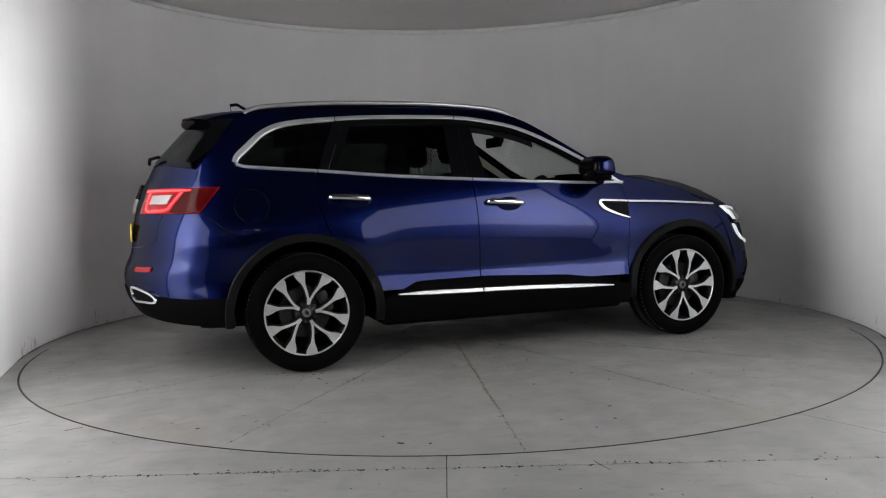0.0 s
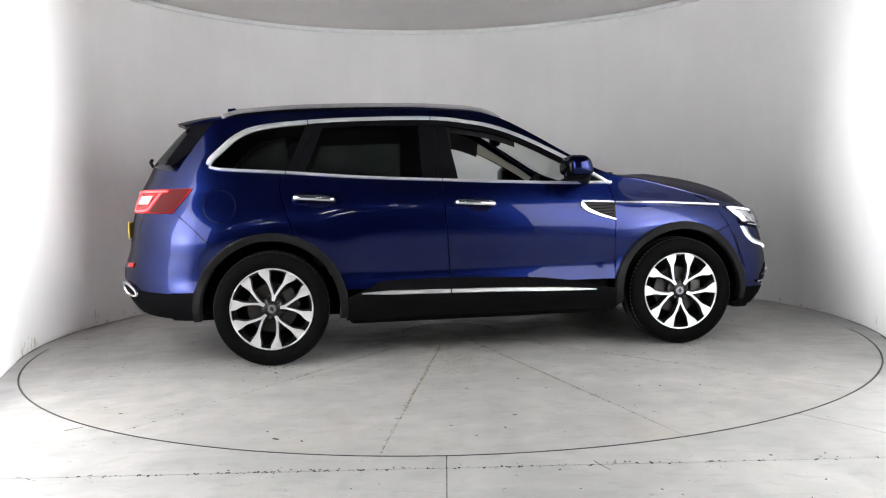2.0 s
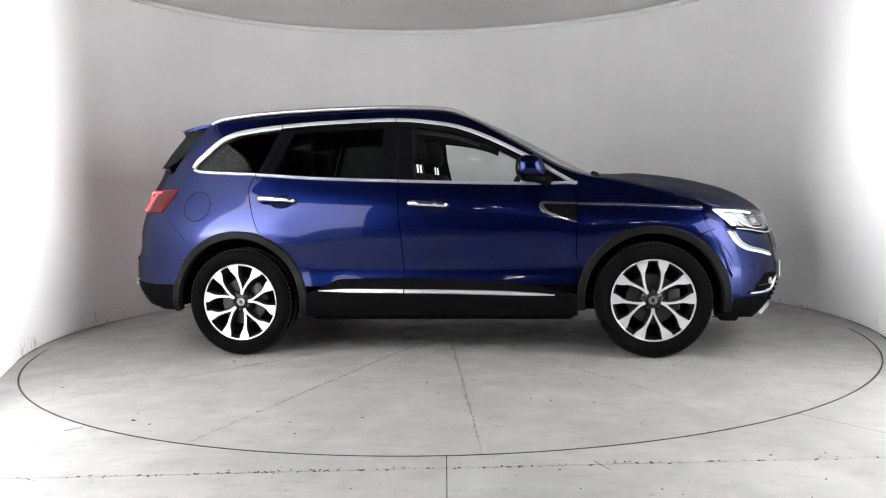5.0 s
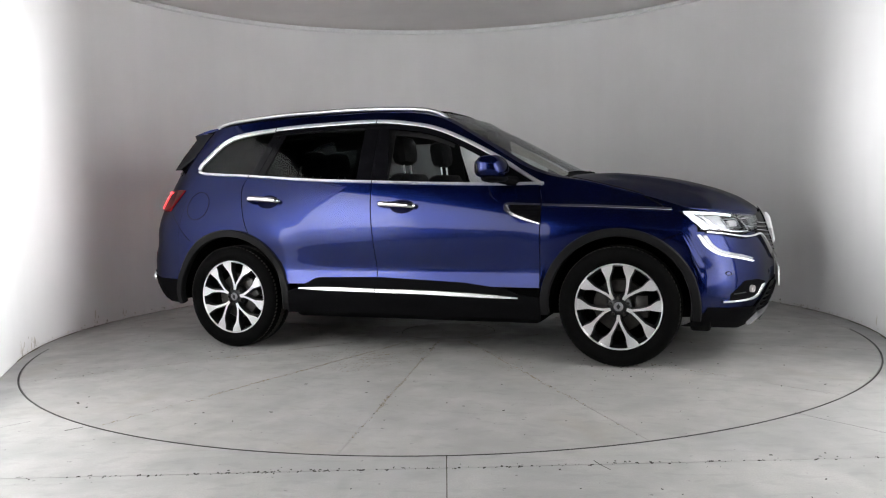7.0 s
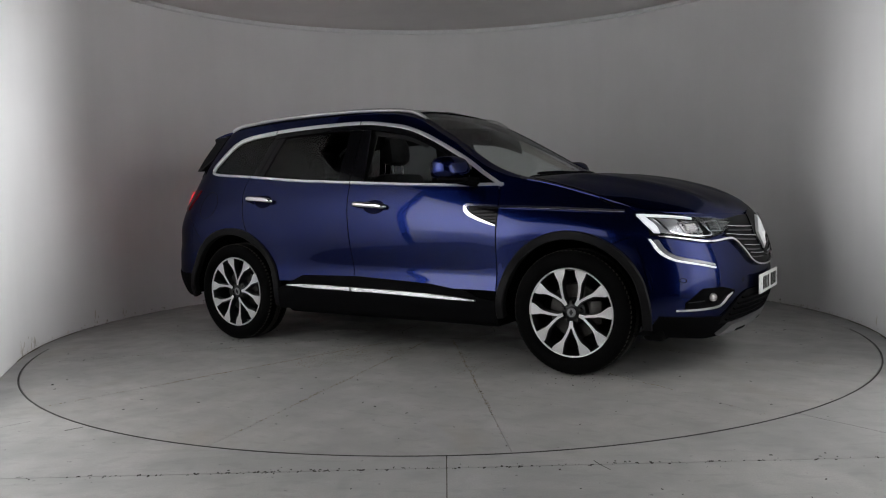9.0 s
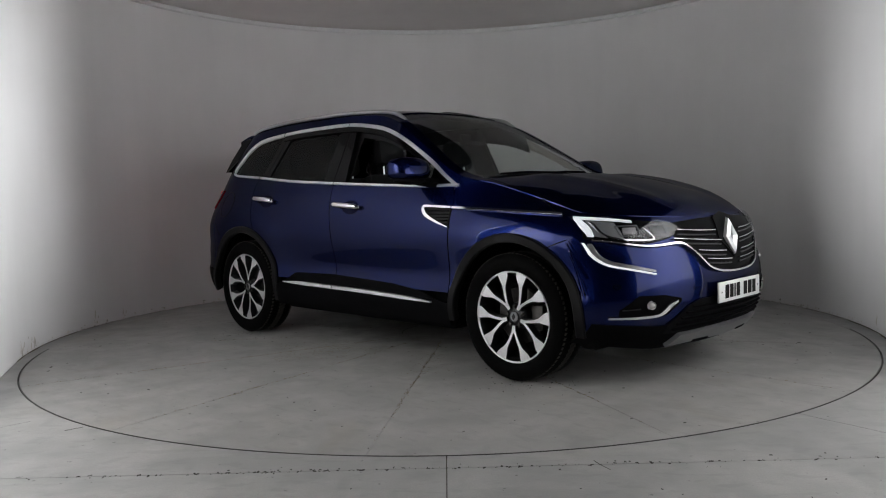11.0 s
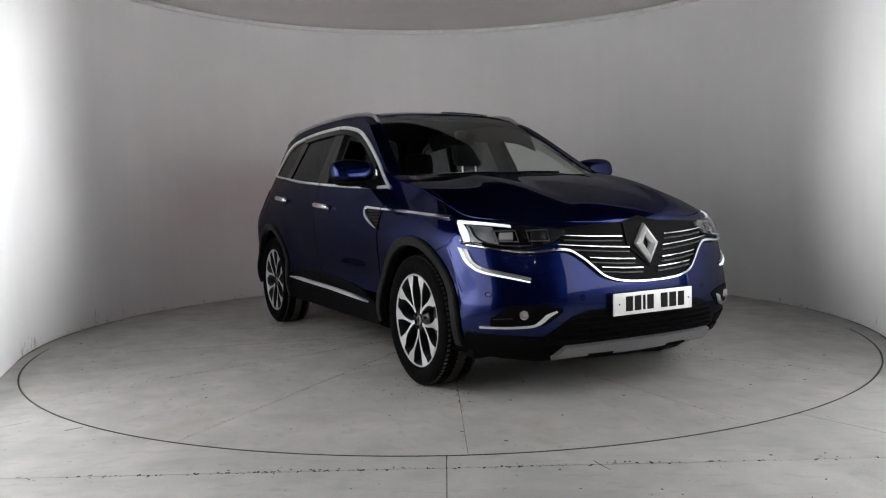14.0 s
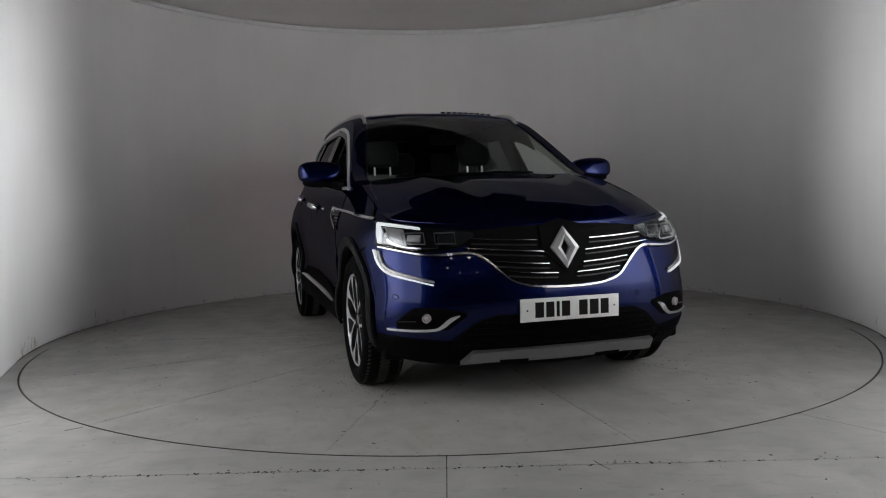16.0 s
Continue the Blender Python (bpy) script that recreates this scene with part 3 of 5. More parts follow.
DOOR_MID = [(0.4, -0.214), (0.6, -0.22), (0.9, -0.238), (1.146, -0.252), (1.6, -0.27)]
DOOR_REAR = [(0.40, -0.885), (0.47, -0.899), (0.55, -0.927), (0.6, -0.952), (0.65, -0.986), (0.7, -1.032), (0.75, -1.092), (0.79, -1.152), (0.813, -1.185), (0.975, -1.245), (1.124, -1.28), (1.21, -1.25), (1.25, -1.235)]
DOOR_FRONT = [(0.4, 0.885), (0.7, 0.888), (0.985, 0.895), (1.05, 0.885), (1.108, 0.865)]


def tail_edge(z):
    return -1.3 + (smooth_table(TAIL, z) + 1.3) * 0.514


def build_body(car):
    low = lambda x: max(0.47, arch(x))
    for sg in (-1, 1):
        S = on_side(sg)
        g = 0.003
        part("front_door", sheet(S, lambda z: smooth_table(DOOR_MID, z) + g, lambda z: smooth_table(DOOR_FRONT, z) - g, low, lambda x: belt(x) - 0.004, 40, 26), PAINT, car)
        part("rear_door", sheet(S, lambda z: smooth_table(DOOR_REAR, z) + g, lambda z: smooth_table(DOOR_MID, z) - g, 0.47, lambda x: belt(x) - 0.004, 40, 36), PAINT, car)
        # front wing: from the door to the headlamp, round the arch
        part("front_wing", sheet(S, lambda z: smooth_table(DOOR_FRONT, z) + g, lambda z: 1.153 + (smooth_table(NOSE, z) - 1.15) * 0.0591 ** (1 / lerp_table([(0.55, 5.6), (0.95, 3.8), (1.1, 3.2)], z)), lambda x: max(0.40, arch(x)), lambda x: edge(x) - 0.004, 48, 30, off=-0.003), PAINT, car)
        # rear quarter up to the window line, then the pillar behind the window
        part("rear_quarter", sheet(S, tail_edge, lambda z: min(-1.172, smooth_table(DOOR_REAR, z)) - g, lambda x: max(0.47, arch(x)), lambda x: belt(x) - 0.004, 48, 34, off=-0.001), PAINT, car)
        part("rear_pillar", sheet(S, tail_edge, -1.727, lambda x: 1.24, lambda x: edge(x), 14, 26, off=-0.0015), PAINT, car)
        part("roof_side", sheet(S, -1.73, 0.9, lambda x: min(wtop(x) + 0.0, edge(x) - 0.004), edge, 120, 10), PAINT, car)
    # hood, windscreen surround and roof skin
    N = 56
    for name, x0, x1, mat in (("bonnet", 1.045, 2.139, PAINT), ("roof", -1.8, 0.06, PAINT)):
        outer, inner = [], []
        for i in range(N + 1):
            x = x0 + (x1 - x0) * i / N
            w = side_y(x, edge(x)) - 0.003
            ro, ri = [], []
            for j in range(41):
                y = w * math.sin(math.pi / 2 * (j / 20 - 1))
                p = Vector((x, y, top_z(x, y)))
                ro.append(p)
                ri.append(p - Vector((0, 0, 0.008)))
            outer.append(ro)
            inner.append(ri)
        part(name, slab(outer, inner), mat, car)
    # A pillars: painted strips either side of the windscreen
    for sg in (-1, 1):
        outer, inner = [], []
        for i in range(31):
            x = 0.06 + (1.045 - 0.06) * i / 30
            w = side_y(x, edge(x))
            ro, ri = [], []
            for j in range(7):
                y = sg * (w - (0.085 - 0.01 * i / 30) * j / 6)
                p = Vector((x, y, top_z(x, y)))
                ro.append(p)
                ri.append(p - Vector((0, sg * 0.01, 0.012)))
            outer.append(ro)
            inner.append(ri)
        part("windscreen_pillar", slab(outer, inner), PAINT, car)
    outer, inner = [], []
    for i in range(31):
        x = 0.075 + (1.08 - 0.075) * i / 30
        w = side_y(x, edge(x)) - 0.083
        outer.append([Vector((x, w * (j / 12 - 1), top_z(x, w * (j / 12 - 1)) - 0.004)) for j in range(25)])
        inner.append([p - Vector((0.003, 0, 0.004)) for p in outer[-1]])
    part("windscreen", slab(outer, inner), CLEAR, car, "clear laminated windscreen")
    # nose
    outer, inner = [], []
    for i in range(81):
        f = math.pi / 2 * (i / 40 - 1)
        ro, ri = [], []
        for j in range(33):
            k = j / 32
            z = 0.33 + 0.6 * k
            for _ in range(6):
                w = half_width(1.7, z)
                y = w * math.sin(f) * 0.97
                x = nose_x(y, z)
                ztop, zlow = edge(x) - 0.002, max(0.33, arch(x) if x < 1.82 else 0)
                z = zlow + (ztop - zlow) * k
            p = on_nose(y, z)
            ro.append(p)
            ri.append(p - Vector((0.01 * math.cos(f), 0.01 * math.sin(f), 0)))
        outer.append(ro)
        inner.append(ri)
    part("front_bumper", slab(outer, inner), PAINT, car)
    # tail
    outer, inner = [], []
    for i in range(65):
        f = math.pi / 2 * (i / 32 - 1)
        ro, ri = [], []
        for j in range(37):
            z = 0.47 + (1.57 - 0.47) * j / 36
            y = half_width(-1.8, z) * math.sin(f) * 0.98
            p = on_tail(y, z)
            ro.append(p)
            ri.append(p + Vector((0.01, -0.01 * math.sin(f), 0)))
        outer.append(ro)
        inner.append(ri)
    part("tailgate", slab(outer, inner), PAINT, car)


def build_windows(car):
    for sg in (-1, 1):
        S = on_side(sg)
        ins = lambda x, z, o=0.0: S(x, z, o - 0.014)
        top = lambda x: wtop(x) - 0.012
        low = lambda x: belt(x) - 0.01
        split = lambda z: lerp_table([(1.2, -1.215), (1.56, -1.06)], z)
        part("quarter_window", sheet(ins, -1.712, lambda z: split(z) - 0.02, low, lambda x: max(low(x) + 0.01, top(x)), 40, 14, deep=0.004), TINT, car, "dark tinted quarter glass")
        part("rear_window", sheet(ins, lambda z: split(z) + 0.075, -0.365, low, top, 20, 12, deep=0.004), TINT, car, "dark tinted door glass")
        if sg > 0:                        # the other front pane is wound down
            part("front_window", sheet(ins, -0.17, lambda z: lerp_table([(1.1, 0.865), (1.2, 0.74), (1.3, 0.575), (1.42, 0.345), (1.5, 0.14), (1.56, -0.1)], z), low, top, 26, 14, deep=0.004), CLEAR, car, "clear front door glass")
        trim = lambda x, z, o=0.0: S(x, z, o - 0.006)
        part("pillar_cover", sheet(trim, lambda z: split(z) - 0.03, lambda z: split(z) + 0.028, low, top, 4, 12), GLOSS_BLACK, car)
        part("pillar_cover", sheet(trim, lambda z: split(z) + 0.033, lambda z: split(z) + 0.085, low, top, 4, 12), GLOSS_BLACK, car)
        part("pillar_cover", sheet(trim, -0.375, -0.272, low, top, 6, 12), GLOSS_BLACK, car)
        part("pillar_cover", sheet(trim, -0.266, lambda z: lerp_table([(1.1, -0.135), (1.56, -0.2)], z), low, top, 6, 12), GLOSS_BLACK, car)
        # black seal inside the chrome line
        inner = [(x, z - 0.035) for x, z in WINDOW_TOP[5:-2]]
        part("window_seal", ribbon(inner, 0.04, S, 0.001, 0.016), GLOSS_BLACK, car)
        part("mirror_base", sheet(trim, 0.66, lambda z: lerp_table([(1.1, 0.865), (1.2, 0.735), (1.25, 0.66)], z), low, top, 8, 6, deep=0.01), BLACK_PLASTIC, car)
        upper = [(x, z - 0.008) for x, z in WINDOW_TOP[1:]]
        upper = [(-1.722, 1.276)] + upper
        part("window_chrome", ribbon(upper, [0.03, 0.034, 0.036, 0.034, 0.03, 0.026, 0.025, 0.024, 0.024, 0.024, 0.024, 0.024, 0.022, 0.02], S, 0.008, 0.008, per=8), CHROME, car, "satin chrome window surround")
        part("belt_chrome", ribbon([(-1.715, 1.262)] + [(x, z) for x, z in BELT if x > -1.7], 0.017, S, 0.010, 0.008, per=8), CHROME, car, "satin chrome belt moulding")
        for x in (-1.09, -0.29):
            z = wtop(x) - 0.008
            part("chrome_joint", ribbon([(x, z + 0.016), (x - 0.004, z - 0.016)], 0.005, S, 0.0095), GLOSS_BLACK, car)
        for x in (-1.24, -0.248):
            part("chrome_joint", ribbon([(x, belt(x) + 0.013), (x, belt(x) - 0.013)], 0.005, S, 0.0115), GLOSS_BLACK, car)


def build_side_trim(car):
    clad_top = [(-0.92, 0.40), (-0.86, 0.425), (-0.78, 0.455), (-0.66, 0.512), (-0.2, 0.518), (0.4, 0.492), (0.66, 0.46), (0.76, 0.425), (0.95, 0.40)]
    for sg in (-1, 1):
        S = on_side(sg)
        part("sill_cladding", sheet(S, -0.89, 0.89, 0.275, lambda x: lerp_table(clad_top, x), 40, 8, off=0.012, deep=0.02), BLACK_PLASTIC, car, "grained black sill cladding")
        part("sill_moulding", ribbon([(-0.79, 0.440), (-0.6, 0.438), (-0.4, 0.435), (-0.222, 0.432)], [0.008, 0.026, 0.027, 0.027], S, 0.026, 0.0), CHROME, car)
        part("sill_moulding", ribbon([(-0.214, 0.432), (0.1, 0.427), (0.5, 0.415), (0.75, 0.405)], [0.027, 0.027, 0.025, 0.008], S, 0.026, 0.0), CHROME, car)
        for hub, r in ((HUBS[0], 0.452), (HUBS[1], 0.442)):
            curve = []
            for k in range(25):
                a = radians(-9 + 196 * k / 24)
                curve.append((hub + r * math.cos(a), 0.365 + r * math.sin(a)))
            part("arch_cladding", ribbon(curve, 0.052, S, 0.016, 0.03, per=3), ARCH_PLASTIC, car, "grained black wheel arch lip")
            # wheel housing
            outer, inner = [], []
            for k in range(31):
                a = radians(-4 + 188 * k / 30)
                row = [(hub + 0.452 * math.cos(a), sg * y, 0.365 + 0.452 * math.sin(a)) for y in (0.885, 0.7, 0.5)] + [(hub + 0.1 * math.cos(a), sg * 0.5, 0.365 + 0.1 * math.sin(a))]
                outer.append(row)
                inner.append([(x, y - sg * 0.004, z + 0.004) for x, y, z in row])
            if hub > 0:
                b = bmesh.new()
                box(b, (1.755, sg * 0.72 - 0.12, 0.225), (1.87, sg * 0.72 + 0.12, 0.42), 0.02)
                part("arch_liner", b, SHADOW_BLACK, car)
            part("wheel_housing", slab(outer, inner), SHADOW_BLACK, car)
        # door handles, each over a flat dark oval that paints the shade of the cup behind it
        for x0, z0, x1, z1 in ((-1.193, 1.043, -0.941, 1.03), (-0.174, 0.995, 0.082, 0.98)):
            xm, zm = x0 + 0.62 * (x1 - x0), z0 + 0.62 * (z1 - z0)
            cup = bmesh.new()
            rings = []
            for k in range(24):
                a = 2 * math.pi * k / 24
                rings.append([S(xm + 0.085 * q * math.cos(a), zm + 0.045 * q * math.sin(a) - 0.004, h) for q, h in ((1.0, -0.001), (1.0, 0.002), (0.9, 0.0015), (0.05, 0.0015))])
            vs = [[cup.verts.new(p) for p in r] for r in rings]
            for k in range(24):
                for j in range(3):
                    cup.faces.new((vs[k][j], vs[k][j + 1], vs[(k + 1) % 24][j + 1], vs[(k + 1) % 24][j]))
            part("handle_cup_shade", cup, CUP_SHADE, car)
            pts = spline([S(x0, z0, 0.008), S(x0 + 0.02, z0, 0.034), S(x0 + 0.1, z0 * 0.6 + z1 * 0.4, 0.042), S(x1 - 0.03, z1 * 0.9 + z0 * 0.1, 0.034), S(x1, z1, 0.01)], 6)
            n = len(pts)
            bm = tube(pts, [0.0125 + 0.0045 * min(1, 5 * i / n, 5 * (n - 1 - i) / n) for i in range(n)], 12, 1.1)
            h = part("door_handle", bm, BRIGHT, car, "polished chrome pull handle")
            if x0 > -0.5 and sg < 0:
                part("key_cover", ribbon([(x0 + 0.035, z0), (x0 + 0.06, z0)], 0.016, lambda a, b, o=0: S(a, b, 0.05 + o), 0.004), CHROME, h)
        # wing vent, its slats and the strip to the headlamp
        part("vent_insert", sheet(S, 0.70, 0.893, lambda x: lerp_table([(0.70, 0.935), (0.75, 0.91), (0.893, 0.862)], x), lambda x: 0.976 - 0.02 * (x - 0.7), 10, 6, off=0.002), GLOSS_BLACK, car)
        for k in range(5):
            z = 0.878 + 0.019 * k
            xa = lerp_table([(0.86, 0.885), (0.91, 0.76), (0.935, 0.715), (0.97, 0.705)], z)
            part("vent_slat", ribbon([(xa, z), (0.885, z)], 0.006, S, 0.007), BLACK_PLASTIC, car)
        part("vent_chrome", ribbon([(0.892, 0.86), (0.80, 0.888), (0.72, 0.92), (0.685, 0.945), (0.672, 0.972), (0.69, 0.983), (0.76, 0.98), (0.893, 0.973)], [0.008, 0.018, 0.024, 0.03, 0.026, 0.02, 0.018, 0.017], S, 0.012), BRIGHT, car, "chrome vent frame")
        part("wing_strip", ribbon([(0.9, 0.973), (1.15, 0.963), (1.4, 0.949), (1.655, 0.933)], [0.017, 0.017, 0.016, 0.014], S, 0.010), BRIGHT, car, "slim chrome strip")
        # mirror
        mir = new("door_mirror")
        mir.parent = car
        def blob(c, h, p=3.2):
            b = bmesh.new()
            bmesh.ops.create_uvsphere(b, u_segments=28, v_segments=18, radius=1)
            for v in b.verts:
                d = sum(abs(k) ** p for k in v.co) ** (-1 / p)
                q = v.co * d
                v.co = Vector((c[0] + q.x * h[0] * (1 - 0.25 * q.z * (q.x > 0)), sg * (c[1] + q.y * h[1]), c[2] + q.z * h[2] * (1 - 0.12 * max(0, -q.y))))
            return b
        part("mirror_shell", blob((0.615, 0.955, 1.212), (0.085, 0.140, 0.072)), PAINT, mir)
        part("mirror_foot", blob((0.622, 0.94, 1.146), (0.075, 0.132, 0.030), 2.3), BLACK_PLASTIC, mir)
        part("mirror_glass", blob((0.565, 0.955, 1.208), (0.042, 0.126, 0.058)), GLOSS_BLACK, mir)
        part("mirror_arm", tube([S(0.72, 1.125, -0.01), (0.66, sg * 0.9, 1.135), (0.63, sg * 0.95, 1.15)], [0.035, 0.028, 0.03], 10), BLACK_PLASTIC, mir)
        part("indicator_strip", tube([(0.69, sg * 0.93, 1.172), (0.688, sg * 1.0, 1.176), (0.66, sg * 1.08, 1.182)], 0.007, 8), CHROME, mir)
        # roof rail
        y = 0.555
        rail = spline([Vector(p) - Vector((0, 0, 0.009)) for p in [(-1.64, sg * 0.575, 1.592), (-1.60, sg * 0.572, 1.615), (-1.488, sg * 0.565, 1.638), (-1.102, sg * y, 1.664), (-0.486, sg * y, 1.668), (-0.103, sg * y, 1.651), (0.05, sg * 0.56, 1.632), (0.13, sg * 0.565, 1.607), (0.2, sg * 0.572, 1.565)]], 8)
        part("roof_rail", tube(rail, 0.0125, 10, 1.15), RAIL_SILVER, car, "satin silver roof rail")
        # strip that closes the gap under the rail
        part("rail_foot", tube([p - Vector((0, 0, 0.02)) for p in rail[4:-8]], 0.008, 8), GLOSS_BLACK, car)
        # trims seen through the glass
        inside = lambda x, z, o=0.0: S(x, z, o - 0.05)
        part("door_card", sheet(inside, -1.25, 0.87, lambda x: max(0.5, arch(x) + 0.03), lambda x: belt(x) - 0.015, 30, 8), CLOTH, car)
        part("pillar_trim", sheet(inside, 0.28, 0.85, lambda x: wtop(x) - 0.04, lambda x: edge(x) - 0.02, 24, 4), BEIGE, car, "beige windscreen pillar trim")
        part("pillar_trim", sheet(inside, -0.36, -0.16, lambda x: belt(x), lambda x: wtop(x) - 0.01, 6, 8), CLOTH, car)
        part("cant_trim", sheet(inside, -1.3, 0.275, lambda x: wtop(x) - 0.07, lambda x: edge(x) - 0.015, 24, 3), CLOTH, car)
    S = on_side(-1)
    ring = [(-1.647 + 0.098 * math.cos(2 * math.pi * k / 24), 1.014 + 0.098 * math.sin(2 * math.pi * k / 24)) for k in range(24)]
    part("fuel_flap_joint", ribbon(ring, 0.0045, S, 0.0008, 0.002, closed=True, per=3), GLOSS_BLACK, car)
    part("bumper_joint", ribbon([(-1.9, 0.96), (-1.83, 0.90), (-1.74, 0.81), (-1.69, 0.765)], 0.004, S, 0.0008, 0.002), GLOSS_BLACK, car)
    part("bumper_joint", ribbon([(1.72, 0.80), (1.66, 0.78), (1.6, 0.755)], 0.004, S, 0.003, 0.002), GLOSS_BLACK, car)


def build_front(car):
    F = on_nose
    part("grille_backing", sheet(F, -0.47, 0.47, lambda y: lerp_table([(0, 0.60), (0.2, 0.612), (0.28, 0.64), (0.33, 0.685), (0.4, 0.745), (0.47, 0.775)], abs(y)), lambda y: lerp_table([(0, 0.892), (0.25, 0.888), (0.47, 0.872)], abs(y)), 50, 16, off=0.004), GRILLE_BLACK, car, "satin black grille")
    u = [(0.84, 0.797), (0.69, 0.763), (0.6, 0.758), (0.5, 0.765), (0.44, 0.76), (0.385, 0.725), (0.33, 0.675), (0.28, 0.632), (0.2, 0.607), (0.1, 0.597), (0, 0.595)]
    curve = [(-a, b) for a, b in u] + u[-2::-1]
    wid = [0.008, 0.011, 0.013, 0.015, 0.015, 0.014, 0.013, 0.013, 0.013, 0.013, 0.013]
    part("grille_chrome", ribbon(curve, wid + wid[-2::-1], F, 0.022), GRILLE_CHROME, car, "chrome strip under the grille and lamps")
    for sg in (-1, 1):
        for (a, za), (b, zb) in (((0.45, 0.832), (0.14, 0.818)), ((0.49, 0.79), (0.11, 0.762)), ((0.345, 0.722), (0.09, 0.704)), ((0.29, 0.674), (0.05, 0.659))):
            m = (0.5 * (a + b), 0.5 * (za + zb) - 0.002)
            part("grille_bar", ribbon([(sg * a, za), (sg * m[0], m[1]), (sg * b, zb)], [0.004, 0.0065, 0.0065], F, 0.02), GRILLE_CHROME, car)
            part("grille_bar_lip", ribbon([(sg * a, za - 0.02), (sg * m[0], m[1] - 0.021), (sg * b, zb - 0.021)], 0.007, F, 0.014), RIM_DARK, car)
        # headlamp
        lamp = new("headlamp")
        lamp.parent = car
        lo = lambda y: lerp_table([(0.42, 0.845), (0.5, 0.797), (0.62, 0.775), (0.7, 0.774), (0.8, 0.79), (0.862, 0.806)], abs(y))
        hi = lambda y: lerp_table([(0.42, 0.868), (0.476, 0.877), (0.67, 0.896), (0.8, 0.914), (0.84, 0.922), (0.862, 0.925)], abs(y))
        out = lambda z, d=0.0: sg * (lerp_table([(0.80, 0.860), (0.92, 0.826)], z) - d)
        part("lamp_housing", sheet(F, lambda z: sg * 0.42, out, lo, hi, 34, 10, off=0.003), GRILLE_BLACK, lamp)
        part("reflector", sheet(F, lambda z: sg * 0.735, lambda z: out(z, 0.022), lambda y: lo(y) + 0.02, lambda y: hi(y) - 0.022, 8, 6, off=0.006), RAIL_SILVER, lamp)
        part("inner_blade", sheet(F, sg * 0.435, sg * 0.55, lambda y: lo(y) + 0.012, lambda y: hi(y) - 0.008, 8, 6, off=0.007), RIM_DARK, lamp)
        part("light_guide", ribbon([(sg * 0.822, 0.908), (sg * 0.75, 0.898), (sg * 0.665, 0.884)], [0.014, 0.012, 0.010], F, 0.012), DRL_GLOW, lamp, "glowing white light guide")
        part("light_guide", ribbon([(sg * 0.822, 0.905), (sg * 0.832, 0.86), (sg * 0.838, 0.815)], [0.012, 0.022, 0.016], F, 0.012), DRL_GLOW, lamp, "glowing white light guide")
        part("lamp_blade", ribbon([(sg * 0.805, 0.885), (sg * 0.80, 0.825), (sg * 0.74, 0.797), (sg * 0.63, 0.79), (sg * 0.6, 0.80), (sg * 0.63, 0.845)], [0.012, 0.012, 0.009, 0.007, 0.006, 0.005], F, 0.014), BRIGHT, lamp)
        for y in (0.70, 0.565):
            b = bmesh.new()
            c = F(sg * y, 0.838, 0.006)
            n = (F(sg * y, 0.838, 1.0) - F(sg * y, 0.838, 0.0)).normalized()
            box(b, (-0.036, -0.02, -0.012), (0.036, 0.02, 0.008), 0.006, Matrix.Translation(c) @ n.to_track_quat("Z", "Y").to_matrix().to_4x4())
            part("projector", b, PALE_LENS if y > 0.6 else RIM_DARK, lamp)
            part("projector_rim", ribbon([(sg * (y + dx), 0.838 + dz) for dx, dz in ((-0.045, -0.026), (0.045, -0.024), (0.045, 0.024), (-0.045, 0.026))], 0.004, F, 0.013, closed=True, per=1), SATIN_SILVER, lamp)
        part("lens", sheet(F, lambda z: sg * 0.425, lambda z: out(z, 0.003), lambda y: lo(y) + 0.003, lambda y: hi(y) - 0.003, 30, 8, off=0.022, deep=0.003), LENS, lamp, "clear lamp lens")
        # running lamp hook below
        part("running_lamp", ribbon([(sg * 0.862, 0.784), (sg * 0.852, 0.728), (sg * 0.835, 0.692), (sg * 0.812, 0.669), (sg * 0.775, 0.655), (sg * 0.70, 0.635), (sg * 0.64, 0.619)], [0.005, 0.009, 0.010, 0.010, 0.009, 0.008, 0.007], F, 0.014), DRL_GLOW, car, "glowing white running lamp")
        part("running_lamp_bed", ribbon([(sg * 0.848, 0.78), (sg * 0.842, 0.728), (sg * 0.822, 0.694), (sg * 0.79, 0.675), (sg * 0.72, 0.655), (sg * 0.635, 0.634)], [0.012, 0.02, 0.022, 0.02, 0.018, 0.012], F, 0.009), SATIN_SILVER, car)
        # fog lamp pocket
        part("fog_pocket", sheet(F, sg * 0.50, sg * 0.80, lambda y: lerp_table([(0.5, 0.47), (0.58, 0.405), (0.8, 0.398)], abs(y)), lambda y: lerp_table([(0.5, 0.487), (0.6, 0.51), (0.73, 0.512), (0.8, 0.44)], abs(y)), 20, 8, off=0.004), BLACK_PLASTIC, car)
        part("fog_chrome", ribbon([(sg * 0.83, 0.401), (sg * 0.72, 0.403), (sg * 0.635, 0.409), (sg * 0.60, 0.428), (sg * 0.57, 0.456), (sg * 0.53, 0.476)], [0.014, 0.017, 0.019, 0.027, 0.027, 0.012], F, 0.014), BRIGHT, car, "chrome fog lamp blade")
        b = lathe([(0.0001, 0.006), (0.012, 0.004), (0.017, 0.0), (0.021, 0.008), (0.023, -0.01)], 20, "z")
        c = F(sg * 0.675, 0.462, 0.010)
        n = (F(sg * 0.675, 0.462, 1.0) - F(sg * 0.675, 0.462, 0.0)).normalized()
        bmesh.ops.transform(b, matrix=Matrix.Translation(c) @ n.to_track_quat("Z", "Y").to_matrix().to_4x4(), verts=b.verts)
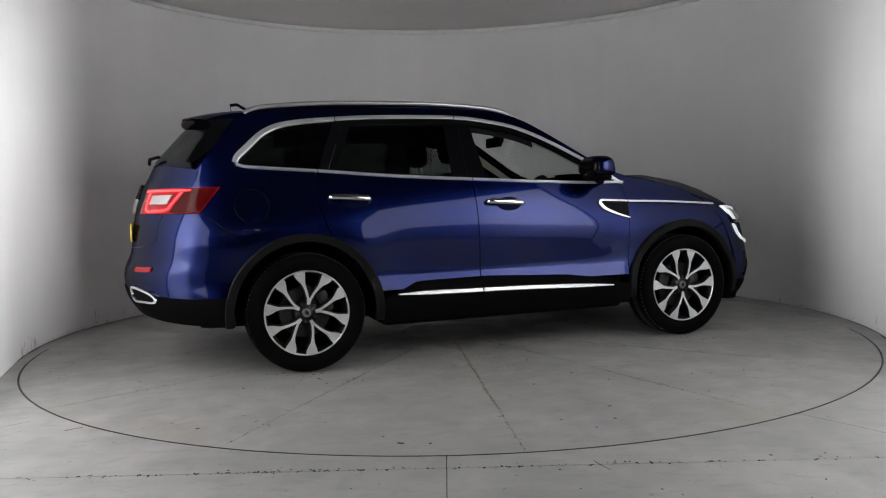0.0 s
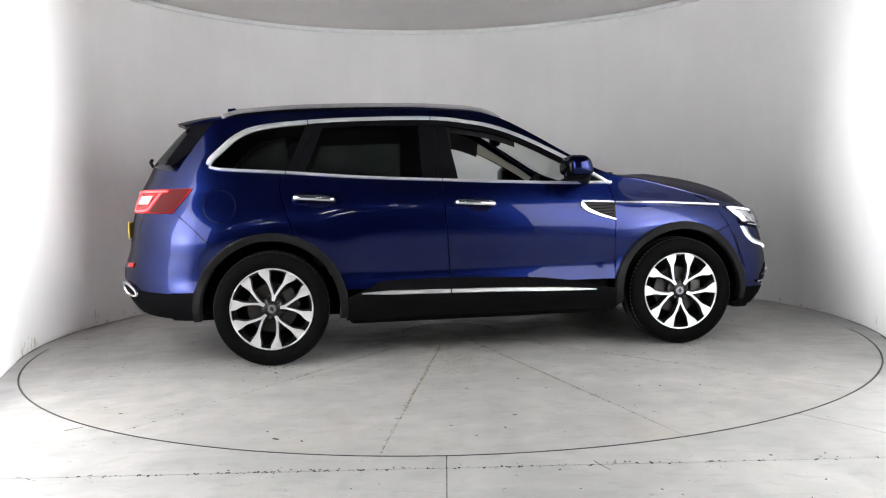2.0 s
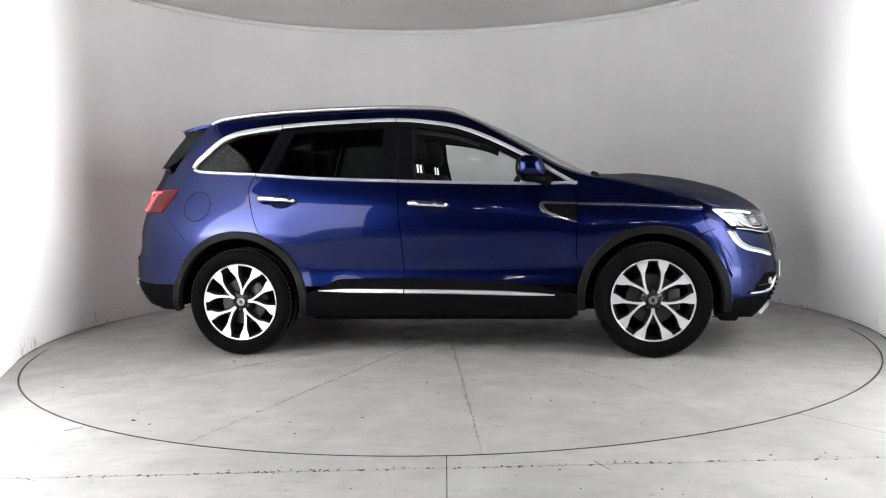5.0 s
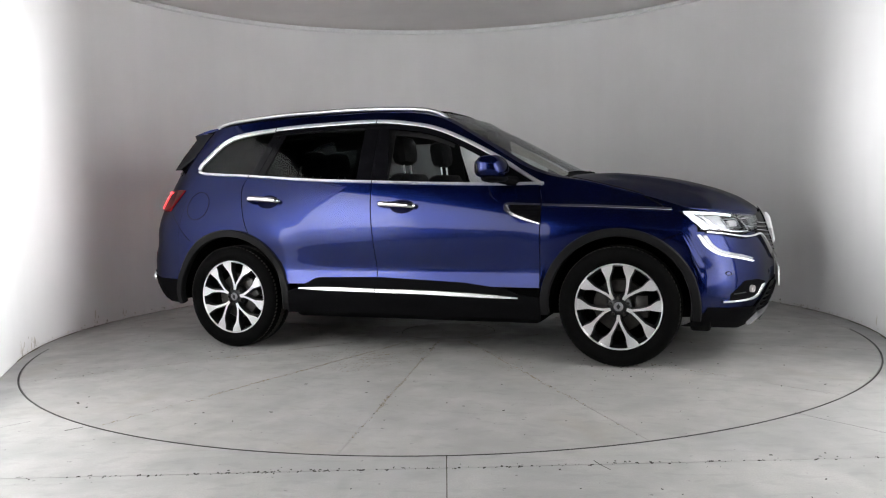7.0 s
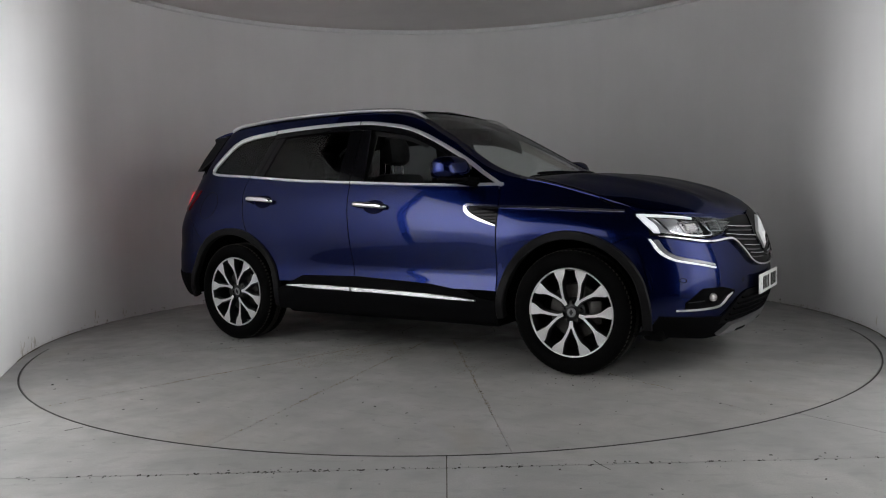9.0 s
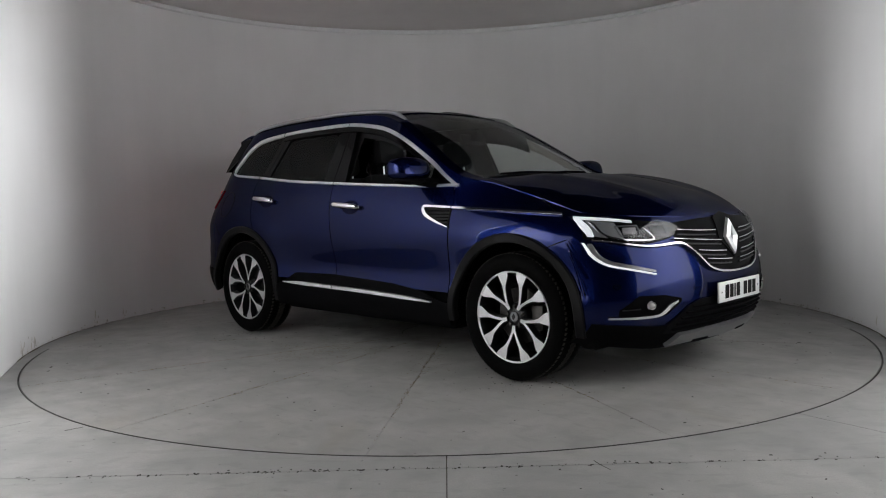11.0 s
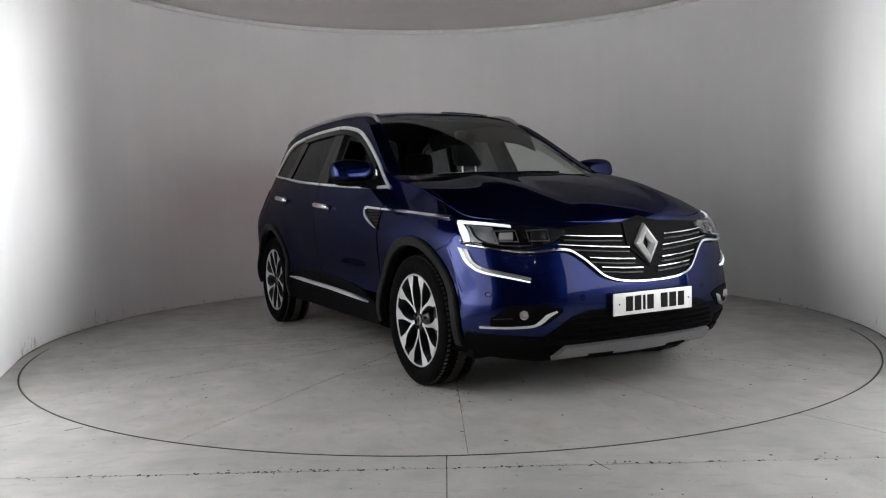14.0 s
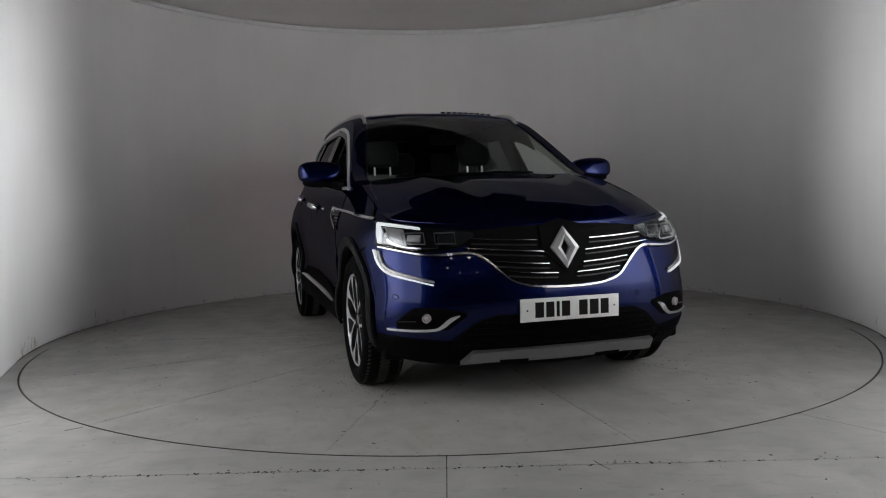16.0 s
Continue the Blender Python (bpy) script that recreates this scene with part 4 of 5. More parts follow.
        part("fog_lamp", b, PALE_LENS, car, "round clear fog lamp")
        part("fog_slat", ribbon([(sg * 0.79, 0.44), (sg * 0.72, 0.445)], 0.006, F, 0.01), RIM_DARK, car)
    # lower black bumper, intake and silver skid strip
    part("lower_bumper", sheet(F, -0.865, 0.865, lambda y: lerp_table([(0, 0.2), (0.55, 0.212), (0.865, 0.26)], abs(y)), lambda y: lerp_table([(0, 0.345), (0.6, 0.345), (0.83, 0.365), (0.865, 0.37)], abs(y)), 60, 8, off=0.006), BLACK_PLASTIC, car, "grained black lower bumper")
    part("intake", sheet(F, -0.56, 0.56, lambda y: 0.30, lambda y: lerp_table([(0, 0.472), (0.36, 0.472), (0.45, 0.44), (0.56, 0.35)], abs(y)), 40, 8, off=0.008), GRILLE_BLACK, car)
    for k in range(5):
        z = 0.325 + 0.028 * k
        h = lerp_table([(0.33, 0.52), (0.4, 0.47), (0.47, 0.37)], z)
        part("intake_bar", ribbon([(-h, z), (-h / 2, z), (0, z), (h / 2, z), (h, z)], 0.009, F, 0.02), BLACK_PLASTIC, car)
    part("skid_strip", sheet(F, lambda z: -0.505 + 0.75 * (z - 0.235), lambda z: 0.54 - 0.2 * (z - 0.235), lambda y: lerp_table([(0, 0.246), (0.36, 0.248), (0.5, 0.238)], abs(y)), lambda y: 0.307 - 0.045 * y * y, 40, 6, off=0.03, deep=0.024), SATIN_SILVER, car, "silver skid strip under the intake")
    for y in (-0.25, 0.25):
        part("skid_notch", ribbon([(y - 0.07, 0.253), (y + 0.07, 0.253)], 0.016, F, 0.034), BLACK_PLASTIC, car)
    for k in range(3):
        part("skid_louvre", ribbon([(0.555 + 0.028 * k, 0.262), (0.575 + 0.028 * k, 0.305)], 0.012, F, 0.02), ARCH_PLASTIC, car)
    for y, z in ((-0.40, 0.535), (0.40, 0.535), (-0.80, 0.56), (0.80, 0.56)):
        ring = [(y + 0.011 * math.cos(2 * math.pi * k / 12), z + 0.011 * math.sin(2 * math.pi * k / 12)) for k in range(12)]
        part("parking_sensor", ribbon(ring, 0.003, F, 0.0015, closed=True, per=2), GLOSS_BLACK, car)
    part("towing_eye_cover", ribbon([(0.50, 0.535), (0.57, 0.53), (0.575, 0.59), (0.505, 0.60)], 0.003, F, 0.001, closed=True, per=1), GLOSS_BLACK, car)
    # badge: a plain metal diamond on a black shield
    part("badge_shield", sheet(F, -0.115, 0.115, lambda y: 0.665 + 0.9 * abs(y), lambda y: 0.915 - 0.25 * abs(y), 12, 10, off=0.012), GRILLE_BLACK, car)
    b = bmesh.new()
    rows = []
    for k in range(4):
        dy, dz = ((0, 1), (1, 0), (0, -1), (-1, 0))[k]
        row = []
        for hy, hz, o in ((0.076, 0.103, 0.014), (0.072, 0.098, 0.03), (0.046, 0.07, 0.042), (0.022, 0.044, 0.026), (0.02, 0.042, 0.014)):
            row.append(b.verts.new(F(0, 0.783, 0) + Vector((o - 0.22 * dz * hz, dy * hy, dz * hz))))
        rows.append(row)
    for k in range(4):
        for j in range(4):
            b.faces.new((rows[k][j], rows[k][j + 1], rows[(k + 1) % 4][j + 1], rows[(k + 1) % 4][j]))
    part("badge", b, CHROME, car, "plain chrome diamond badge", smooth=False)
    # number plate with plain bars
    make_plate(car, 2.236, 1, PLATE_WHITE, 0.491)


def make_plate(car, x, face, mat, z):
    b = bmesh.new()
    box(b, (-0.005, -0.26, -0.0555), (0.005, 0.26, 0.0555), 0.002)
    p = part("number_plate", b, mat, car, "flat number plate with dark bars")
    p.matrix_basis = pose(x + face * 0.014, 0, z)
    widths = [0.045, 0.042, 0.016, 0.043, 0, 0.045, 0.047, 0.043]
    y = -0.185
    for w in widths:
        if w == 0:
            y += 0.036
            continue
        c = bmesh.new()
        box(c, (face * 0.0048 - 0.0015, y, -0.037), (face * 0.0048 + 0.0015, y + w, 0.037))
        part("plate_bar", c, INK, p, smooth=False)
        y += w + 0.012
    for s in (-0.225, 0.235):
        c = lathe([(0.0001, 0.0012), (0.004, 0.001), (0.005, -0.001)], 10, "z")
        bmesh.ops.transform(c, matrix=Matrix.Translation((face * 0.0055, s, 0)) @ Matrix.Rotation(face * math.pi / 2, 4, "Y"), verts=c.verts)
        part("plate_screw", c, RIM_DARK, p)


def build_rear(car):
    T = on_tail
    part("rear_screen", sheet(T, lambda z: -lerp_table([(1.24, 0.64), (1.545, 0.52)], z), lambda z: lerp_table([(1.24, 0.64), (1.545, 0.52)], z), lambda y: 1.30 - 0.06 * (abs(y) / 0.64) ** 2, lambda y: 1.545, 30, 12, off=0.004), TINT, car, "dark tinted rear screen")
    part("screen_surround", sheet(T, lambda z: -lerp_table([(1.24, 0.655), (1.56, 0.53)], z), lambda z: lerp_table([(1.24, 0.655), (1.56, 0.53)], z), lambda y: 1.28, lambda y: 1.555, 30, 12, off=0.0015), GLOSS_BLACK, car)
    # spoiler
    outer, inner = [], []
    for i in range(33):
        y = 0.565 * (i / 16 - 1)
        q = (y / 0.565) ** 2
        xa, xb = -1.60, -1.985 + 0.12 * q * q
        za, zb = top_z(xa, y) + 0.002, 1.585 - 0.042 * q
        ro, ri = [], []
        for j in range(9):
            k = j / 8
            z = za * (1 - k) + zb * k + 0.012 * math.sin(math.pi * k)
            ro.append((xa * (1 - k) + xb * k, y, z))
            ri.append((xa * (1 - k) + (xb + 0.02) * k, y, z - 0.008 - 0.045 * (1 - 0.8 * q * q) * math.sin(math.pi * min(1, k + 0.12))))
        outer.append(ro)
        inner.append(ri)
    part("spoiler", slab(outer, inner), PAINT, car)
    part("spoiler_lamp", tube([(-1.981, -0.16, 1.572), (-1.985, 0, 1.575), (-1.981, 0.16, 1.572)], 0.006, 6), DARK_RED, car)
    for sg in (-1, 1):
        fin = [(-1.70, 1.555, 0.57), (-1.862, 1.54, 0.572), (-1.84, 1.508, 0.585), (-1.93, 1.39, 0.622), (-2.0, 1.285, 0.648), (-1.95, 1.285, 0.656), (-1.70, 1.47, 0.60)]
        b = bmesh.new()
        near, far = [b.verts.new((x, sg * y, z)) for x, z, y in fin], [b.verts.new((x + 0.012, sg * (y - 0.05), z)) for x, z, y in fin]
        b.faces.new(near)
        b.faces.new(far[::-1])
        for i in range(len(fin)):
            j = (i + 1) % len(fin)
            b.faces.new((near[i], far[i], far[j], near[j]))
        part("screen_winglet", b, GLOSS_BLACK, car, "gloss black winglet beside the rear screen", smooth=False)
        lamp = new("tail_lamp")
        lamp.parent = car
        rim = lambda z, d=0.0: sg * (lerp_table([(0.976, 0.803), (1.125, 0.768)], z) - d)
        part("lens", sheet(T, lambda z: sg * 0.34, rim, lambda y: 0.978, lambda y: 1.128, 30, 10, off=0.006), RED_LENS, lamp, "red lamp lens")
        part("dark_wedge", sheet(T, lambda z: sg * 0.675, lambda z: rim(z, 0.003), lambda y: 0.982, lambda y: 1.124, 10, 8, off=0.009), DARK_RED, lamp)
        part("light_guide", ribbon([(sg * 0.36, 1.112), (sg * 0.5, 1.114), (sg * 0.70, 1.112)], 0.010, T, 0.014), RED_GLOW, lamp, "glowing red light guide")
        part("light_guide", ribbon([(sg * 0.42, 1.10), (sg * 0.45, 1.0), (sg * 0.55, 0.994), (sg * 0.645, 1.0), (sg * 0.66, 1.04), (sg * 0.67, 1.10)], 0.012, T, 0.014), RED_GLOW, lamp, "glowing red light guide")
        part("clear_block", sheet(T, sg * 0.47, sg * 0.63, lambda y: 1.032, lambda y: 1.085, 8, 4, off=0.014), PALE_LENS, lamp, "pale reversing lamp lens")
        part("rear_reflector", ribbon([(sg * 0.45, 0.645), (sg * 0.54, 0.648), (sg * 0.63, 0.652)], 0.03, T, 0.008), RED_LENS, car, "red reflector")
        part("exhaust_trim", ribbon([(sg * 0.43, 0.535), (sg * 0.56, 0.53), (sg * 0.66, 0.50), (sg * 0.665, 0.465), (sg * 0.56, 0.462), (sg * 0.43, 0.465)], 0.018, T, 0.02, closed=True), BRIGHT, car, "chrome exhaust trim")
        part("exhaust_insert", sheet(T, sg * 0.44, sg * 0.65, lambda y: 0.47, lambda y: 0.525, 6, 3, off=0.011), SHADOW_BLACK, car)
    part("lower_bumper", sheet(T, -0.872, 0.872, lambda y: 0.365 - 0.045 * (abs(y) / 0.872) ** 2, lambda y: lerp_table([(0, 0.52), (0.7, 0.495), (0.872, 0.48)], abs(y)), 50, 8, off=0.007), BLACK_PLASTIC, car, "grained black lower bumper")
    for sg in (-1, 1):
        part("bumper_end", sheet(on_side(sg), lambda z: -1.96, lambda z: lerp_table([(0.31, -1.79), (0.49, -1.775)], z), lambda x: 0.315, lambda x: 0.486, 8, 8, off=0.008), BLACK_PLASTIC, car, "grained black lower bumper")
    part("tailgate_joint", ribbon([(-0.63, 0.975), (-0.62, 0.9), (-0.58, 0.80), (0, 0.76), (0.58, 0.80)], 0.005, T, 0.0015), GLOSS_BLACK, car)
    part("badge", ribbon([(0, 1.15), (0.055, 1.07), (0, 0.99), (-0.055, 1.07)], 0.022, T, 0.02, closed=True, per=1), BRIGHT, car, "plain chrome diamond badge")
    part("wiper", tube([T(0.0, 1.285, 0.03), T(-0.1, 1.30, 0.045), T(-0.3, 1.31, 0.035)], 0.011, 8), BLACK_PLASTIC, car)
    make_plate(car, -2.315, -1, PLATE_YELLOW, 0.86)


def build_top(car):
    part("glass_roof", sheet(on_top, -1.0, -0.02, lambda x: -0.47, lambda x: 0.47, 30, 24, off=0.004), GLOSS_BLACK, car, "black glass sunroof panel")
    part("roof_front_panel", sheet(on_top, -0.01, 0.075, lambda x: -0.50, lambda x: 0.50, 5, 24, off=0.004), GLOSS_BLACK, car)
    for k in range(9):
        y = 0.06 + 0.045 * k
        b = bmesh.new()
        z = top_z(-0.05, y)
        box(b, (-0.07, y, z), (-0.035, y + 0.03, z + 0.013), 0.003)
        part("wind_deflector_tooth", b, GLOSS_BLACK, car)
    # aerial fin
    b = bmesh.new()
    prof = [(-1.655, 0.0), (-1.668, 0.074), (-1.62, 0.078), (-1.555, 0.04), (-1.48, 0.0)]
    rows = [[(x, 0.022 * s * (1 - h / 0.09), 1.63 + h) for x, h in prof] for s in (-1, -0.5, 0, 0.5, 1)]
    part("aerial_fin", slab(rows, [[(x, y, z - 0.02) for x, y, z in r] for r in rows]), PAINT, car)
    # bonnet joints and washer strip at the foot of the windscreen
    part("scuttle", sheet(on_top, 1.0, 1.075, lambda x: -0.66, lambda x: 0.66, 4, 24, off=-0.003), BLACK_PLASTIC, car)
    for sg in (-1, 1):
        pts = [(1.06, 0.72), (1.2, 0.752), (1.3, 0.763), (1.41, 0.769), (1.49, 0.778)]
        part("bonnet_joint", ribbon([(x, sg * min(y, side_y(x, edge(x)) - 0.01)) for x, y in pts], 0.008, on_top, 0.0025), GLOSS_BLACK, car)
        part("bonnet_joint", ribbon([(1.50, edge(1.50) - 0.004), (1.555, 0.985), (1.60, 0.955), (1.63, 0.937)], 0.007, on_side(sg), 0.002), GLOSS_BLACK, car)
        arm = [on_top(1.05, sg * -0.05, 0.006), on_top(1.01, sg * 0.2 - 0.1, 0.008), on_top(1.0, sg * 0.45 - 0.1, 0.006)]
        part("wiper", tube(arm, 0.008, 6), BLACK_PLASTIC, car)


def build_inside(car):
    b = bmesh.new()
    box(b, (-1.92, -0.50, 0.25), (2.0, 0.50, 0.5), 0.03)
    box(b, (-0.87, -0.84, 0.235), (0.87, 0.84, 0.48), 0.03)
    part("underbody", b, SHADOW_BLACK, car)
    b = bmesh.new()
    box(b, (0.95, -0.49, 0.45), (1.95, 0.49, 0.86), 0.05)
    part("engine_bay", b, SHADOW_BLACK, car)
    b = bmesh.new()
    box(b, (-2.15, -0.66, 0.84), (-1.2, 0.66, 0.9), 0.02)
    box(b, (-2.1, -0.49, 0.45), (-1.0, 0.49, 0.86), 0.03)
    part("load_floor", b, CLOTH, car)
    outer = [[Vector((x, y, top_z(x, y) - 0.045)) for y in [0.58 * (j / 10 - 1) for j in range(21)]] for x in [-1.7 + 1.8 * i / 20 for i in range(21)]]
    part("headliner", slab(outer, [[p + Vector((0, 0, 0.01)) for p in r] for r in outer]), CLOTH, car)
    # dashboard
    outer, inner = [], []
    for i in range(25):
        y = 0.76 * (i / 12 - 1)
        hump = 0.05 * math.exp(-((y + 0.37) / 0.18) ** 2)
        row = [(1.06, y, 1.09), (0.85, y, 1.095), (0.68, y, 1.08 + hump), (0.6, y, 1.03 + hump), (0.6, y, 0.8), (0.7, y, 0.55)]
        outer.append(row)
        inner.append([(x + 0.03, y, z - 0.03) for x, y, z in row])
    part("dashboard", slab(outer, inner), CLOTH, car, "dark soft dashboard")
    ring = [Vector((0.44 + 0.06 * math.sin(a), -0.37 + 0.18 * math.cos(a), 0.99 + 0.17 * math.sin(a))) for a in [2 * math.pi * k / 36 for k in range(37)]]
    st = part("steering_wheel", tube(ring, 0.016, 8), CLOTH, car, "dark steering wheel")
    part("boss", tube([(0.44, -0.37, 0.99), (0.6, -0.37, 0.93)], [0.07, 0.04], 12), CLOTH, st)
    part("spoke", tube([(0.44, -0.54, 0.99), (0.45, -0.37, 0.985), (0.44, -0.2, 0.99)], 0.016, 8), CLOTH, st)
    b = bmesh.new()
    box(b, (0.27, -0.13, 1.40), (0.30, 0.13, 1.475), 0.012)
    box(b, (0.29, -0.035, 1.43), (0.36, 0.035, 1.50), 0.015)
    part("rear_view_mirror", b, BLACK_PLASTIC, car)
    def seat(y, x, wide, tall):
        s = new("seat")
        s.parent = car
        b = bmesh.new()
        box(b, (x - 0.02, y - wide / 2, 0.52), (x + 0.52, y + wide / 2, 0.68), 0.05)
        part("cushion", b, CLOTH, s)
        b = bmesh.new()
        box(b, (-0.07, -wide / 2, 0), (0.07, wide / 2, 0.62), 0.05)
        bmesh.ops.transform(b, matrix=pose(x - 0.02, y, 0.6, 0, -14, 0), verts=b.verts)
        part("backrest", b, CLOTH, s)
        heads = (0,) if wide < 0.7 else (-0.42, 0.0, 0.42)
        for o in heads:
            b = bmesh.new()
            box(b, (-0.065, -0.13, 0), (0.065, 0.13, 0.205), 0.06)
            bmesh.ops.transform(b, matrix=pose(x - 0.175, y + o, tall, 0, -8, 0), verts=b.verts)
            h = part("headrest", b, CLOTH, s)
            for d in (-0.06, 0.06):
                part("post", tube([(x - 0.16, y + o + d, tall - 0.12), (x - 0.175, y + o + d, tall + 0.04)], 0.007, 6), CHROME, h)
    seat(-0.37, -0.03, 0.5, 1.265)
    seat(0.37, -0.03, 0.5, 1.265)
    seat(0.0, -0.98, 1.28, 1.22)


def build_wheel(car):
    root = new("wheel")
    root.parent = car
    prof = [(0.252, 0.075), (0.262, 0.1), (0.285, 0.115), (0.31, 0.117), (0.332, 0.112), (0.348, 0.102), (0.356, 0.09), (0.360, 0.06), (0.361, 0.0), (0.360, -0.06), (0.356, -0.09), (0.348, -0.102), (0.325, -0.113), (0.285, -0.115), (0.252, -0.09)]
    tyre = part("tyre", lathe([(r, -h) for r, h in prof], 96, "y"), RUBBER, root, "worn black road tyre")
    # tread blocks: shoulder lugs and centre ribs in one mesh
    b = bmesh.new()
    for k in range(80):
        a = 2 * math.pi * k / 80
        for s in (-1, 1):
            box(b, (-0.0085, s * 0.072 - 0.024, 0.348), (0.0085, s * 0.072 + 0.024, 0.3568), 0, Matrix.Rotation(a, 4, "Y") @ Matrix.Rotation(s * 0.25, 4, "Z"))
        box(b, (-0.011, -0.03, 0.355), (0.011, 0.03, 0.3614), 0, Matrix.Rotation(a + 0.04, 4, "Y") @ Matrix.Rotation(0.5, 4, "Z"))
    part("tread", b, TREAD_DUST, tyre, smooth=False)
    part("rim", lathe([(0.262, -0.092), (0.257, -0.1), (0.249, -0.098), (0.243, -0.085), (0.236, -0.06), (0.228, 0.05), (0.25, 0.09)], 72, "y"), RIM_DARK, root)
    part("rim_lip", lathe([(0.2585, -0.0985), (0.256, -0.1025), (0.2505, -0.1015), (0.2475, -0.096)], 72, "y"), MACHINED, root)
    def spoke(a, s):
        bm = bmesh.new()
        # centre line from the hub joint to the rim; the face stands proud, its flanks fall back dark
        cuts = [(0.05, 0.0, 0.012), (0.085, s * 4.5, 0.0105), (0.13, s * 11.5, 0.011), (0.165, s * 15.4, 0.0125), (0.185, s * 17.4, 0.0165), (0.205, s * 19.2, 0.026), (0.228, s * 20.4, 0.035), (0.2495, s * 20.7, 0.039)]
        rows = []
        for r, da, hw in cuts:
            c = radians(a + da)
            p, n = Vector((r * math.cos(c), 0, r * math.sin(c))), Vector((-math.sin(c), 0, math.cos(c)))
            y = -0.085 - 0.012 * min(1, r / 0.2)
            rows.append([bm.verts.new(p + n * (hw * 1.15) + Vector((0, y + 0.045, 0))), bm.verts.new(p + n * hw + Vector((0, y + 0.004, 0))), bm.verts.new(p + n * (hw - 0.003) + Vector((0, y, 0))),
                         bm.verts.new(p - n * (hw - 0.003) + Vector((0, y, 0))), bm.verts.new(p - n * hw + Vector((0, y + 0.004, 0))), bm.verts.new(p - n * (hw * 1.15) + Vector((0, y + 0.045, 0)))])
        for i in range(len(rows) - 1):
            for j in range(5):
                fc = bm.faces.new((rows[i][j], rows[i][j + 1], rows[i + 1][j + 1], rows[i + 1][j]))
                fc.material_index = 0 if j == 2 else 1
            bm.faces.new((rows[i][5], rows[i][0], rows[i + 1][0], rows[i + 1][5])).material_index = 1
        bm.faces.new(rows[0]).material_index = 1
        bm.faces.new(rows[-1][::-1]).material_index = 1
        return bm
    for k in range(5):
        for s in (-1, 1):
            part("spoke", spoke(126 + 72 * k, s), [MACHINED, RIM_DARK], root, smooth=False)
    part("hub", lathe([(0.0001, -0.083), (0.03, -0.083), (0.033, -0.078), (0.062, -0.07), (0.075, -0.055), (0.08, 0.0)], 40, "y"), RIM_DARK, root)
    part("centre_cap", lathe([(0.0001, -0.088), (0.024, -0.087), (0.029, -0.082), (0.029, -0.078)], 28, "y"), SATIN_SILVER, root)
    b = bmesh.new()
    d = [b.verts.new(p) for p in ((0, -0.0905, 0.018), (0.012, -0.0905, 0), (0, -0.0905, -0.018), (-0.012, -0.0905, 0))]
    e = [b.verts.new((v.co.x * 1.1, -0.086, v.co.z * 1.1)) for v in d]
    b.faces.new(d)
    for i in range(4):
        b.faces.new((d[i], e[i], e[(i + 1) % 4], d[(i + 1) % 4]))
    part("cap_badge", b, RIM_DARK, root, smooth=False)
    for k in range(5):
        a = radians(90 + 72 * k)
        part("wheel_nut", lathe([(0.0001, -0.086), (0.009, -0.085), (0.011, -0.07), (0.012, -0.05)], 10, "y", (0.055 * math.cos(a), 0, 0.055 * math.sin(a))), STEEL, root)
    part("brake_disc", lathe([(0.08, -0.02), (0.155, -0.02), (0.16, -0.015), (0.16, 0.005), (0.08, 0.005)], 48, "y"), STEEL, root, "steel brake disc")
    part("wheel_back", lathe([(0.0001, 0.03), (0.232, 0.03), (0.232, 0.05), (0.0001, 0.05)], 40, "y"), SHADOW_BLACK, root)
    b = bmesh.new()
    box(b, (0.09, -0.045, -0.07), (0.17, 0.03, 0.07), 0.015)
    part("brake_caliper", b, STEEL, root)
    return root


def build_car():
    car = new("car")
    tagged(car, "metallic blue family SUV with chrome trim and black cladding", "car")
    build_body(car)
    build_windows(car)
    build_side_trim(car)
    build_front(car)
    build_rear(car)
    build_top(car)
    build_inside(car)
    wheel = build_wheel(car)
    spin = {(0, -1): -25, (1, -1): 0, (0, 1): 20, (1, 1): 40}
    first = None
    for i, hub in enumerate(HUBS):
        for sg in (-1, 1):
            m = pose(hub, sg * 0.795, 0.3635, 0, 0, 0 if sg < 0 else 180) @ pose(0, 0, 0, 0, spin[i, sg], 0)
            if first is None:
                first = wheel
                first_pose = m
            else:
                copy_thing(wheel, m)
    wheel.matrix_basis = first_pose
    for o in car.children:
        o.location += Vector((AXLE_X, AXLE_Y, 0))
    return car


def chip(bm, x, y, r, z, rnd):
    """An uneven flat flake."""
    n = rnd.randint(5, 8)
    sx, sy, tilt = rnd.uniform(0.5, 1.6), rnd.uniform(0.4, 1.0), rnd.uniform(0, math.pi)
    vs = []
    for k in range(n):
        a = 2 * math.pi * k / n
        q = r * rnd.uniform(0.55, 1.15)
        u, v = q * sx * math.cos(a), q * sy * math.sin(a)
        vs.append(bm.verts.new((x + u * math.cos(tilt) - v * math.sin(tilt), y + u * math.sin(tilt) + v * math.cos(tilt), z)))
    bm.faces.new(vs)
    low = [bm.verts.new((v.co.x, v.co.y, z - 0.003)) for v in vs]
    for k in range(n):
        bm.faces.new((vs[k], vs[(k + 1) % n], low[(k + 1) % n], low[k]))


